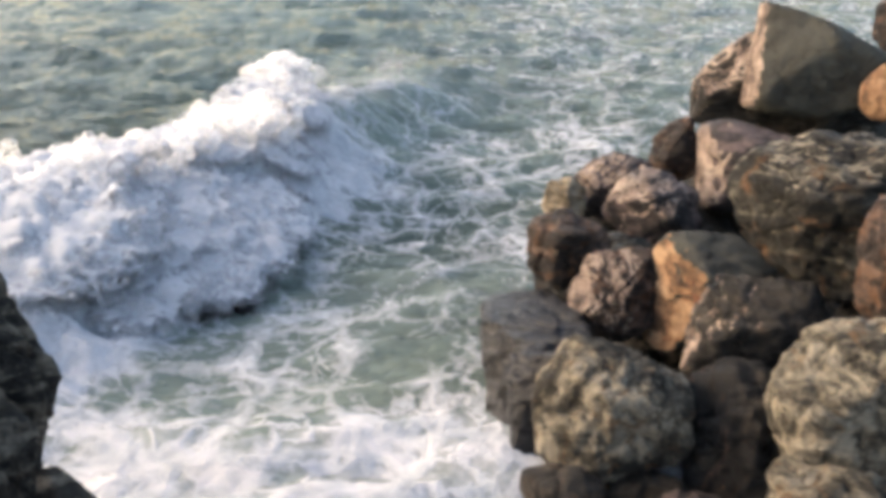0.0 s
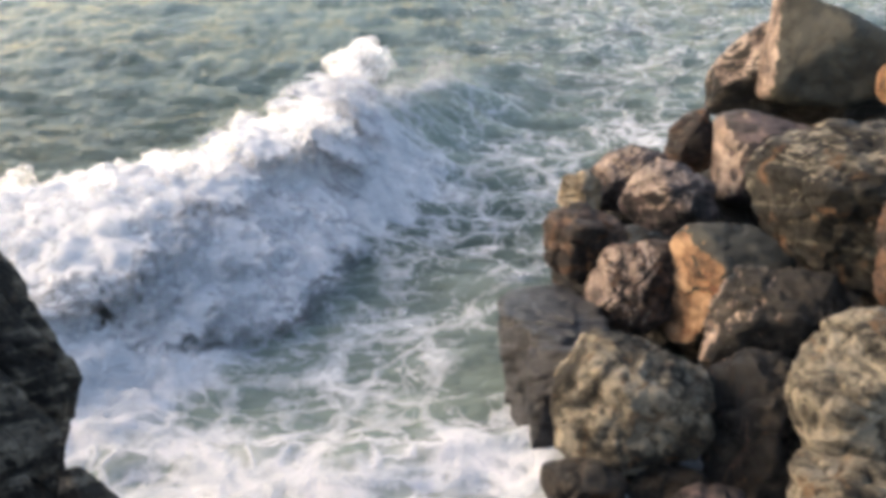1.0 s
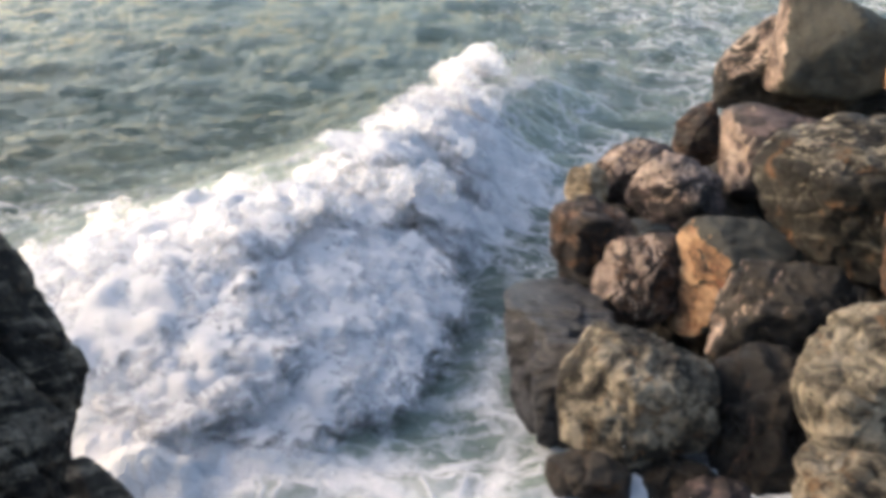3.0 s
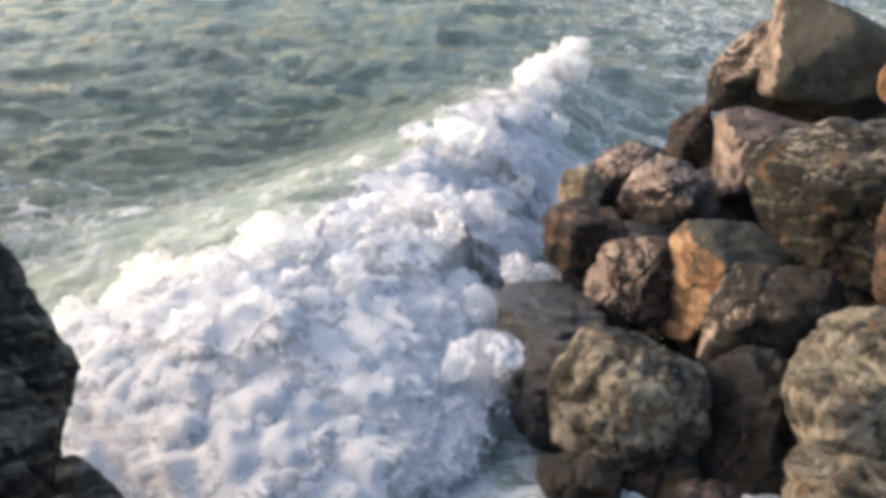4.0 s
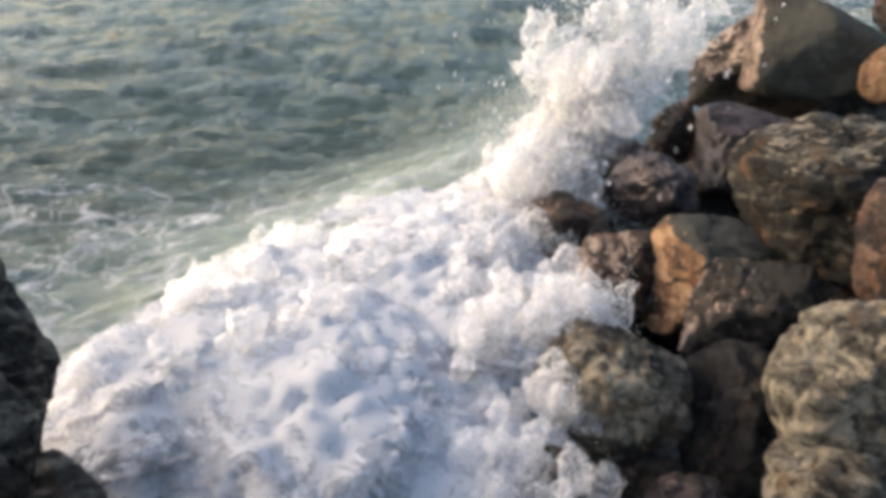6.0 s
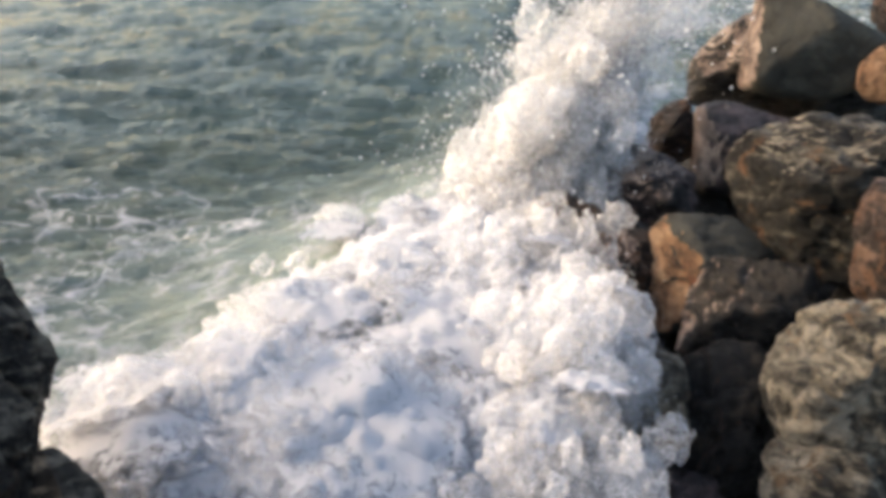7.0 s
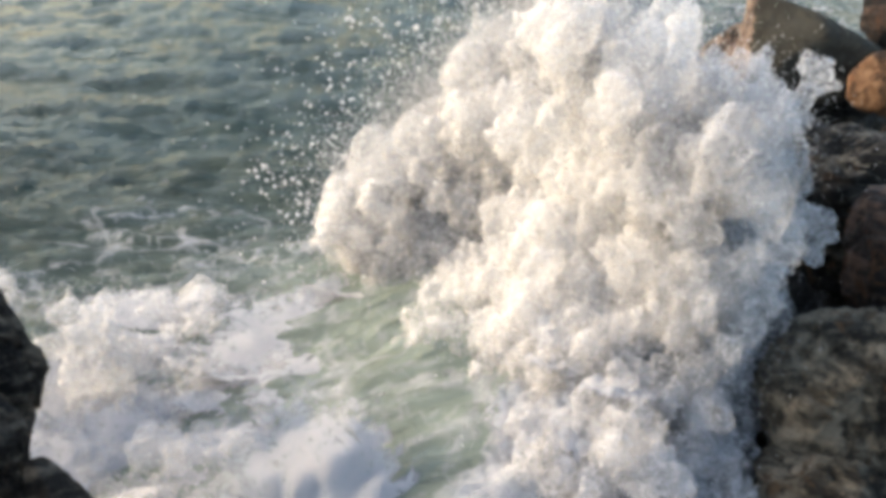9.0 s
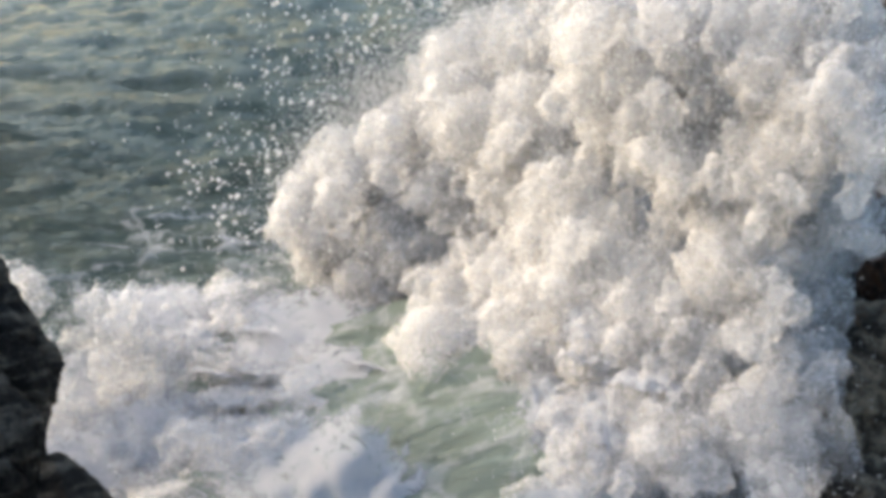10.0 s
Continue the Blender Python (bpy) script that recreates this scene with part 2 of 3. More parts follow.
def sea_state(x, y):
    """Height, foam cover and milkiness of the sheet at a place."""
    l, s = wave_place(x, y)
    far = smooth(10, 30, math.hypot(x, y))
    fade = 1 - smooth(60, 200, math.hypot(x, y))
    z = ridge(l, s)
    p = Vector((x, y, 0))
    a = Vector((x * 0.35 + y * 0.12, y * 0.62, 1.7))
    if fade > 0:
        z += fade * 0.12 * fbm(a, 3)
        z += fade * (0.055 * billow(Vector((x * 0.55 + y * 0.2, y * 1.55, 4.0)), 3) + 0.060 * fbm(Vector((x * 1.1, y * 3.8, 9.0)), 4, 2.2, 0.6))
    # foam
    cover = 0.16 + 0.25 * smooth(-3, 3, x) * smooth(8, 14, y)
    cover = max(cover, 0.78 * (1 - smooth(6.2, 8.0, y)) * smooth(-1.0, 0.8, s))        # wash near the shore
    cover = max(cover, (0.50 - 0.13 * (1 - smooth(9.2, 10.5, y))) * (1 - smooth(14, 18, y)) * smooth(0.6, 1.4, s))            # veins in the trough
    patch = math.exp(-(((x - 2.2) / 1.7) ** 2 + ((y - 14.6) / 2.2) ** 2))
    cover = max(cover, 0.62 * patch)
    front = smooth(-0.3, 0.15, s) * (1 - smooth(1.2, 2.3 - 0.12 * max(l, 0), s)) * (1 - smooth(4.5, 7.0, l))
    cover = max(cover, 1.05 * front)
    face = smooth(-0.1, 0.3, s) * (1 - smooth(0.9, 2.0, s)) * smooth(4.0, 6.0, l) * (1 - smooth(9, 11, l))
    cover = max(cover, 0.46 * face)
    cap = math.exp(-((s - 0.05) / 0.28) ** 2) * (1 - smooth(8.5, 10.5, l)) * smooth(-9, -4, l)
    cover = max(cover, 0.60 * cap)
    back = (1 - smooth(-0.4, 0.2, s)) * (1 - smooth(-2.0, 2.5, l)) * smooth(-6.5, -3, s)
    cover = max(cover, 0.24 * back)
    cover = max(cover, 0.28 * (1 - smooth(-0.6, 0.1, s)) * smooth(-5.0, -3.2, s) * (1 - smooth(-1.0, 0.8, l)) * smooth(-7, -4, l))
    broth = (1 - smooth(-0.2, 0.4, s)) * smooth(-4.5, -2.2, s) * (1 - smooth(2.5, 6.0, l)) * smooth(-6, -3.5, l)
    wake = (1 - smooth(-0.2, 0.4, s)) * smooth(-8.0, -3.5, s) * (1 - smooth(2.0, 6.0, l)) * smooth(-7, -3.5, l)
    cover = max(cover, 0.37 * broth)
    cover = max(cover, 0.40 * (1 - smooth(-3.0, -2.0, s)) * smooth(-7.0, -5.0, s) * (1 - smooth(2.0, 4.0, l)) * smooth(-7, -4, l))      # webs left behind the wave
    milk = 0.06 + 0.25 * face + 0.42 * broth + 0.20 * wake + 0.45 * math.exp(-((s + 0.7) / 1.4) ** 2) * (1 - smooth(6, 11, l)) + 0.25 * (1 - smooth(6, 10, y))
    toe = smooth(0.5, 1.3, s) * (1 - smooth(3.2, 4.6, s)) * (1 - smooth(8.6, 10.4, y))
    milk += 0.30 * toe
    cover = max(cover, 0.50 * toe)
    milk += 0.24 * smooth(-3.5, 0, x) * smooth(8, 10, y) * (1 - smooth(15, 24, y)) + 0.14 * smooth(0.6, 1.4, s) * (1 - smooth(9, 11, y))
    lump = smooth(0.55, 1.0, cover)
    if lump > 0:
        z += lump * ((0.05 + 0.05 * front) * fbm(p * 1.9, 6, 2.1, 0.62) + 0.07 * front * smooth(-2, 1, l) * (billow(p * 1.1, 5, 2.1, 0.55) - 0.4))
    return z, cover, min(1, milk)


def graded(lo, hi, a, b, fine, grow):
    """Steps of `fine` from a to b, growing outwards to lo and hi."""
    v = list(np.arange(a, b, fine))
    step, x = fine, v[-1]
    while x < hi:
        step *= grow
        x += step
        v.append(x)
    step, x = fine, a
    while x > lo:
        step *= grow
        x -= step
        v.insert(0, x)
    return v


def build_sea():
    xs = graded(-2500, 2500, -9.5, 3.0, 0.06, 1.045)
    ys = graded(-400, 3500, 4.0, 13.0, 0.06, 1.028)
    nx, ny = len(xs), len(ys)
    verts, cover, milk = [], [], []
    for y in ys:
        for x in xs:
            z, c, m = sea_state(x, y)
            verts.append((x, y, z))
            cover.append(c)
            milk.append(m)
    faces = [(j * nx + i, j * nx + i + 1, (j + 1) * nx + i + 1, (j + 1) * nx + i) for j in range(ny - 1) for i in range(nx - 1)]
    me = bpy.data.meshes.new("water")
    me.from_pydata(verts, [], faces)
    for name, data in (("foam", cover), ("milk", milk)):
        at = me.attributes.new(name, "FLOAT", "POINT")
        at.data.foreach_set("value", data)
    me.polygons.foreach_set("use_smooth", [True] * len(faces))
    me.materials.append(SEA)
    ob = new("water", me)
    return tagged(ob, "grey-green sea with a breaking wave and white foam", "sea", kind="structure")


sea = build_sea()


def build_shore():
    """The bank on which the viewer stands, sloping into the seabed."""
    bank = rock_mat("dark_shore_rock", (0.012, 0.010, 0.008), (0.040, 0.033, 0.025), (0.12, 0.10, 0.075), streak=0.2, rough=0.7, pits=0.5)
    bm = bmesh.new()
    bmesh.ops.create_grid(bm, x_segments=110, y_segments=110, size=30)
    for v in bm.verts:
        x, y = v.co.x, v.co.y + 18
        top = 2.25 * (1 - smooth(-1.5, 4.4, y)) + 0.9 * smooth(3.5, 7.0, x) * (1 - smooth(6.0, 9.5, y))
        rough = 0.25 * billow(Vector((x * 0.8, y * 0.8, 5.0)), 4) * (1 - smooth(2.5, 6.0, y))
        v.co.z = -0.95 - 0.02 * max(0.0, y) + top + rough * 0.6 - 0.15 + 0.08 * fbm(Vector((x * 0.3, y * 0.3, 2.0)), 3) + 0.9 * (1 - smooth(-1.5, 4.4, y))
    ob = part("ground", bm, bank)
    ob.matrix_world = pose(0, 18, 0)
    return tagged(ob, "dark rocky shore sloping down under the water", "shore", kind="structure")


build_shore()


# ---- boulders
def boulder(name, label, centre, facing, edges, depth, seed, material, sharp=16, rough=0.05, sunward=None, extra=(), detail=5, bevel=(0.02, 0.22), block=0.035, layers=None, chips=10, grow=1.01):
    """A boulder split into flat faces. facing: pitch and yaw of its axis; edges: (degrees round that axis, metres from
    the centre) of the faces that bound it sideways; chance faces close it in front and behind. extra: more faces
    (normal, metres);
    sunward: (normal, least, material) of a paler side: broken stone, or sunlight put into its colour; block: how far
    the pieces between its cracks stand proud;
    layers: (normal, how many a metre) of its bedding; chips: corners knocked off."""
    rnd = random.Random(seed)
    faces = []
    for a, k in edges:
        e = Vector((math.cos(radians(a)), 0, math.sin(radians(a))))
        faces.append((e, k))
        for y in (-1, 1):
            b = radians(rnd.uniform(28, 58))
            d = e * math.cos(b) + Vector((0, y * math.sin(b), 0))
            faces.append((d, math.cos(b) * k + math.sin(b) * depth * rnd.uniform(*bevel)))
    for y in (-1, 1):
        for _ in range(2):
            d = Vector((rnd.uniform(-0.35, 0.35), y, rnd.uniform(-0.3, 0.35))).normalized()
            faces.append((d, depth * rnd.uniform(0.46, 0.54)))
    for x, y, z, k in extra:
        faces.append((Vector((x, y, z)).normalized(), k))
    normals = np.array([d[:] for d, _ in faces])
    dists = np.array([k for _, k in faces])
    bm = bmesh.new()
    bmesh.ops.create_icosphere(bm, subdivisions=detail, radius=1.0)
    off = Vector((seed * 7.3, seed * 3.1, seed * 1.7))
    dirs = np.array([v.co.normalized()[:] for v in bm.verts])
    for _ in range(chips):
        d = np.array(Vector((rnd.gauss(0, 1), rnd.gauss(0, 1), rnd.gauss(0, 1))).normalized()[:])
        reach = 1 / (np.maximum(dirs @ normals.T, 0) / dists).max(axis=1)
        far = float((reach * (dirs @ d)).max())
        normals, dists = np.vstack([normals, d]), np.append(dists, far * rnd.uniform(0.90, 0.97))
    ratio = np.maximum(dirs @ normals.T, 0) / dists
    radius = grow * (ratio ** (2.2 * sharp)).sum(axis=1) ** (-1.0 / (2.2 * sharp))
    for v, d, r in zip(bm.verts, dirs, radius):
        d = Vector(d)
        q = d * float(r)
        w = q / 0.5 + off
        step = rough * (0.55 * fbm(w, 3) + 0.45 * billow(w * 2.3, 5, 2.1, 0.6) - 0.35)
        c = q * 3.1 + off + 0.35 * noise.noise_vector(q * 4.0 + off)
        if layers:
            n = Vector(layers[0])
            h = q.dot(n)
            c += n * h * (layers[1] - 3.1)
        gaps, near = noise.voronoi(c)
        step += 0.5 * block * noise.cell(near[0] * 13.7 + off) - 0.6 * block * (1 - smooth(0.02, 0.16, gaps[1] - gaps[0]))
        v.co = q + d * step
    bm.normal_update()
    if sunward:
        way, least, _ = sunward
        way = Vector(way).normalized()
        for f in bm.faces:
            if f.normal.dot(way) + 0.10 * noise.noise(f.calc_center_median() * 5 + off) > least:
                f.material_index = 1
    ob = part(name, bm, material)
    if sunward:
        ob.data.materials.append(sunward[2])
    ob.matrix_world = pose(*centre, facing[0], 0, facing[1])
    return tagged(ob, label, "rock", "boulders of the breakwater" if name == "boulder" else "near outcrop")


def build_rocks():
    B = boulder
    # sunlight on this block's left side is put into its colour
    B("boulder", "angular olive-grey block on top of the pile", (3.48, 9.31, 2.17), (-10, -21), [(75, 0.42), (65, 0.41), (7, 0.69), (-52, 0.54), (-70, 0.48), (-96, 0.47), (-93, 0.45), (179, 0.57), (175, 0.56)], 0.90, 3, GREY_OLIVE, 22, 0.030, sunward=((-0.95, -0.3, 0.1), 0.74, PINK), extra=[(-0.93, -0.34, 0.08, 0.52)], bevel=(0.36, 0.46), block=0.008, chips=3)
    # paler stone on its upper left stands in for the sunlight there
    B("boulder", "dark boulder with a sunlit tan top", (2.96, 9.84, 1.88), (-12, -17), [(166, 0.38), (136, 0.33), (131, 0.34), (92, 0.5), (11, 0.34), (-76, 0.38), (-91, 0.4), (-174, 0.43)], 0.80, 5, DARK, 16, 0.040, sunward=((-0.4, -0.3, 0.85), 0.66, PINK), block=0.02)
    B("boulder", "long purple-brown slab with a pale broken end", (3.08, 8.61, 1.51), (-15, -20), [(147, 0.82), (75, 0.16), (97, 0.33), (20, 0.94), (-65, 0.34), (-61, 0.36), (-97, 0.6), (-145, 0.79), (-173, 0.78)], 0.80, 8, PURPLE, 20, 0.040, sunward=((-0.93, -0.35, 0.0), 0.72, PINK), extra=[(-0.90, -0.43, 0.0, 0.70)], bevel=(0.25, 0.4), block=0.02, chips=4)
    B("boulder", "small brown boulder wedged in the pile", (2.28, 9.20, 1.38), (-15, -14), [(170, 0.24), (136, 0.24), (109, 0.29), (15, 0.21), (-64, 0.27), (-97, 0.28), (-134, 0.29)], 0.60, 11, BROWN, 14, 0.040)
    B("boulder", "pinkish-brown faceted boulder beside the water", (1.60, 8.70, 1.22), (-17, -10), [(138, 0.28), (102, 0.28), (77, 0.29), (-6, 0.33), (-61, 0.24), (-90, 0.3), (-174, 0.33)], 0.60, 14, PURPLE, 18, 0.030, sunward=((-0.5, -0.75, 0.35), 0.80, PINK))
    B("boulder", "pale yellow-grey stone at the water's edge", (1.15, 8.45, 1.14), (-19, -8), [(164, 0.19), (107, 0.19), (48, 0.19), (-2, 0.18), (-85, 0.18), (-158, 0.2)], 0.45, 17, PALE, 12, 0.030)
    B("boulder", "purple-brown boulder with a pale upper edge", (1.90, 8.24, 1.15), (-19, -13), [(153, 0.38), (126, 0.36), (81, 0.32), (62, 0.3), (9, 0.38), (-75, 0.32), (-100, 0.29), (-131, 0.34)], 0.70, 19, PURPLE, 18, 0.030, sunward=((-0.6, -0.45, 0.65), 0.58, PINK))
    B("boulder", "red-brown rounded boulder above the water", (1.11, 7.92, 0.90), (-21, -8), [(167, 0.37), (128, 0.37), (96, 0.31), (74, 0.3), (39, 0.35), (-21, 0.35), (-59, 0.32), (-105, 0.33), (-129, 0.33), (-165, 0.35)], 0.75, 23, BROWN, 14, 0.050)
    B("boulder", "red-brown cracked boulder over the slate block", (1.46, 7.37, 0.72), (-24, -11), [(163, 0.34), (144, 0.34), (103, 0.35), (97, 0.36), (8, 0.31), (-65, 0.35), (-97, 0.36), (-159, 0.38)], 0.65, 29, BROWN, 20, 0.050, sunward=((-0.7, -0.65, 0.1), 0.72, PINK))
    B("boulder", "olive boulder with a bright orange-tan broken face", (2.08, 7.16, 0.84), (-23, -16), [(176, 0.48), (169, 0.47), (138, 0.51), (96, 0.45), (60, 0.5), (-5, 0.5), (-65, 0.41), (-72, 0.43), (-115, 0.57), (-149, 0.56)], 0.90, 31, GREY_OLIVE, 20, 0.035, sunward=((-0.75, -0.62, -0.1), 0.83, ORANGE), extra=[(-0.75, -0.65, -0.1, 0.28), (0.3, -0.6, 0.74, 0.36)], block=0.02, chips=5)
    B("boulder", "large banded boulder with rusty stains", (2.96, 6.90, 1.54), (-18, -23), [(168, 0.8), (128, 0.71), (106, 0.61), (98, 0.6), (8, 0.54), (-69, 0.76), (-118, 0.53), (-108, 0.56), (-130, 0.62), (-151, 0.66), (-161, 0.69)], 1.20, 37, STRATA, 22, 0.060, sunward=((-0.35, -0.15, 0.92), 0.78, TAN), extra=[(0.0, -0.25, 0.97, 0.55), (0.0, -0.86, -0.5, 0.42)], layers=((0.12, 0.1, 0.98), 7.0), detail=6, block=0.04, chips=2)
    B("boulder", "dark brown boulder in the pile's shade", (2.26, 6.41, 0.86), (-25, -19), [(178, 0.46), (152, 0.44), (111, 0.4), (92, 0.36), (27, 0.5), (-26, 0.41), (-72, 0.36), (-99, 0.42), (-167, 0.5)], 0.90, 41, DARK, 16, 0.060, sunward=((-0.85, -0.45, 0.25), 0.93, PINK))
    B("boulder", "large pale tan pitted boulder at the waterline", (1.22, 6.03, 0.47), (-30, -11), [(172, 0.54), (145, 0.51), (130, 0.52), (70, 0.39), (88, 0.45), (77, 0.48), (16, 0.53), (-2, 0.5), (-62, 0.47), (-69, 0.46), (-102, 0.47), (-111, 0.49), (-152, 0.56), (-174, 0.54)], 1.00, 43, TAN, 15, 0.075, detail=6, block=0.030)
    B("boulder", "tall dark wet boulder under the pile", (2.00, 5.82, 0.32), (-31, -19), [(112, 0.56), (75, 0.53), (15, 0.35), (4, 0.34), (-80, 0.51), (-170, 0.34), (-172, 0.33)], 0.80, 47, DARK, 14, 0.070, sunward=((-0.95, -0.1, 0.1), 0.80, BROWN), block=0.05)
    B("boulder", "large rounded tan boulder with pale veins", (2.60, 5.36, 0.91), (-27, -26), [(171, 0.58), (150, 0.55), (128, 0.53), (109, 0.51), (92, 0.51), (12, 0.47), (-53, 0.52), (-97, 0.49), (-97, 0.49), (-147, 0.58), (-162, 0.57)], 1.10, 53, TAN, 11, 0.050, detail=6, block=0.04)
    B("boulder", "black wet slate block at the waterline", (0.76, 6.92, 0.40), (-27, -6), [(-175, 0.4), (130, 0.64), (100, 0.6), (67, 0.58), (11, 0.45), (-7, 0.39), (-81, 0.62), (-142, 0.55), (-170, 0.38), (-172, 0.38)], 0.90, 59, BLACK, 26, 0.025, extra=[(0.05, -0.47, 0.88, 0.27), (-0.75, -0.65, 0.0, 0.36), (-0.35, -0.8, 0.48, 0.40)], bevel=(0.3, 0.45), layers=((0.1, 0.15, 0.98), 9.0), block=0.05, chips=5)
    B("boulder", "dark wet slate step below the block", (0.80, 6.47, 0.36), (-29, -7), [(144, 0.37), (104, 0.41), (49, 0.49), (-18, 0.22), (-87, 0.52), (-173, 0.26), (-178, 0.25)], 0.50, 63, BLACK, 24, 0.025, extra=[(0.0, -0.5, 0.87, 0.28)], bevel=(0.25, 0.45), layers=((0.1, 0.15, 0.98), 9.0), block=0.05, chips=4)
    B("boulder", "low dark wet stone in the wash", (0.85, 5.57, 0.13), (-34, -9), [(169, 0.28), (114, 0.2), (91, 0.16), (60, 0.18), (-9, 0.28), (-90, 0.14), (-151, 0.25)], 0.50, 61, DARK, 12, 0.030)
    B("boulder", "red-brown boulder on top of the pile", (3.96, 8.44, 2.13), (-11, -25), [(-177, 0.32), (140, 0.29), (93, 0.28), (8, 0.27), (-90, 0.26), (-121, 0.31)], 0.60, 67, ORANGE, 14, 0.030)
    B("boulder", "brown boulder leaning on the pile", (3.01, 6.02, 1.49), (-20, -27), [(-173, 0.24), (167, 0.3), (103, 0.49), (9, 0.2), (-86, 0.48), (-154, 0.29)], 0.60, 71, BROWN, 14, 0.040)
    B("boulder", "brown stone under a rounded boulder", (2.39, 5.03, 0.35), (-33, -25), [(176, 0.41), (105, 0.32), (83, 0.26), (7, 0.4), (-76, 0.26), (-157, 0.38)], 0.70, 73, TAN, 14, 0.050)
    B("boulder", "small dark stone in the wash", (1.58, 5.25, 0.12), (-35, -17), [(150, 0.23), (111, 0.21), (76, 0.21), (19, 0.23), (-80, 0.17), (-171, 0.25)], 0.50, 79, PURPLE, 13, 0.030)
    B("boulder", "brown boulder at the far end of the pile", (4.61, 9.75, 2.45), (-8, -25), [(174, 0.39), (114, 0.36), (84, 0.33), (9, 0.32), (-89, 0.32), (-148, 0.35)], 0.70, 83, BROWN, 14, 0.030)
    B("rock_outcrop", "black schist outcrop with pale streaks", (-2.46, 4.65, 1.41), (-26, 28), [(53, 0.83), (23, 0.47), (18, 0.41), (24, 0.44), (19, 0.44), (18, 0.45), (-32, 0.52), (-46, 0.52), (-22, 0.44), (-108, 0.77), (170, 0.32)], 0.80, 107, LEFT_BLACK, 26, 0.035, bevel=(0.0, 0.1), layers=((0.75, -0.2, 0.63), 7.0), block=0.04, chips=0, grow=1.07)
    B("rock_outcrop", "streaked black rock in front of the outcrop", (-2.27, 4.21, 1.23), (-30, 28), [(51, 0.42), (38, 0.35), (27, 0.32), (24, 0.32), (-15, 0.34), (-1, 0.32), (-108, 0.41), (170, 0.28)], 0.60, 109, LEFT_BLACK, 22, 0.030, bevel=(0.0, 0.12), layers=((0.75, -0.2, 0.63), 7.0), block=0.04, chips=0, grow=1.07)
    B("rock_outcrop", "low black rock at the foot of the outcrop", (-1.72, 3.98, 1.06), (-34, 23), [(84, 0.24), (33, 0.14), (40, 0.15), (0, 0.16), (-105, 0.17), (167, 0.15)], 0.50, 113, LEFT_BLACK, 18, 0.020, bevel=(0.0, 0.15), chips=0, block=0.02, grow=1.08)
    B("boulder", "flat brown rock shelf awash with foam", (0.45, 5.15, 0.0), (-5, 4), [(0, 0.75), (90, 0.14), (80, 0.2), (110, 0.2), (180, 0.7), (270, 0.2)], 0.7, 87, PINK, 14, 0.03)
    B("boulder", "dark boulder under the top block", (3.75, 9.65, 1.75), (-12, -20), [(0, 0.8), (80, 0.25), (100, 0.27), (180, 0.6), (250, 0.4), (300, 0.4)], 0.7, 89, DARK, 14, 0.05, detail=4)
    B("rock_outcrop", "black foot of the outcrop in the water", (-2.75, 4.45, 0.0), (-5, 30), [(0, 0.85), (45, 0.8), (90, 0.72), (140, 0.9), (180, 1.1), (250, 0.8), (300, 0.8)], 1.3, 117, LEFT_BLACK, 14, 0.06, detail=4)
    B("boulder", "low dark stone half under the wash", (1.38, 5.66, -0.04), (-34, -12), [(170, 0.27), (120, 0.24), (88, 0.20), (50, 0.27), (5, 0.42), (-60, 0.3), (-120, 0.3)], 0.60, 145, DARK, 14, 0.04)
    B("rock_outcrop", "broad black rock behind the outcrop", (-3.45, 4.35, 0.95), (-5, 25), [(0, 0.85), (50, 1.0), (85, 0.95), (130, 1.2), (180, 1.3), (240, 1.4), (300, 1.3)], 1.8, 147, LEFT_BLACK, 16, 0.08)
    # heart of the pile: filler boulders, added so that its gaps read dark
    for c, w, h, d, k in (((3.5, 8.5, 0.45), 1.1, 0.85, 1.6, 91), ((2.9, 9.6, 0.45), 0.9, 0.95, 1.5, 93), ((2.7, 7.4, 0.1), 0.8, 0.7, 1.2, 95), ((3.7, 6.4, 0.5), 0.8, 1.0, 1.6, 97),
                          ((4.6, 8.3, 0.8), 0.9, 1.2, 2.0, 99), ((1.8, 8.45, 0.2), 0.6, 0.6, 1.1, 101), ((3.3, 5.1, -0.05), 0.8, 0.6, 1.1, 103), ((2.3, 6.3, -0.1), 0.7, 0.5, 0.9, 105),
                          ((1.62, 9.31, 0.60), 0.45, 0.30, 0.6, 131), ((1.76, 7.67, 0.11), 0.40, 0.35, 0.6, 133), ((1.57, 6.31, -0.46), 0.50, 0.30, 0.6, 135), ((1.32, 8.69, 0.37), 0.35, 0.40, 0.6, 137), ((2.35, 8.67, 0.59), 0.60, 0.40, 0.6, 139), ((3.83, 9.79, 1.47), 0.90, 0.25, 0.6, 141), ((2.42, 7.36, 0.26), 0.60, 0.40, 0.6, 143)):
        B("boulder", "dark filler boulder inside the rock pile", c, (-20, -15), [(5, w), (60, 0.5 * (w + h)), (95, h), (140, 0.5 * (w + h)), (178, w), (230, 0.5 * (w + h)), (280, h), (320, 0.55 * (w + h))],
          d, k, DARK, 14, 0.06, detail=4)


build_rocks()

# ---- foam and spray
DRIFT = [(0, 0.0), (1.25, 0.83), (2.5, 1.65), (3.75, 2.45), (5, 3.2), (6.25, 3.95), (7.5, 4.6), (8.75, 5.15), (10, 5.6)]


def drift(t):
    return float(np.interp(t, [a for a, _ in DRIFT], [b for _, b in DRIFT]))


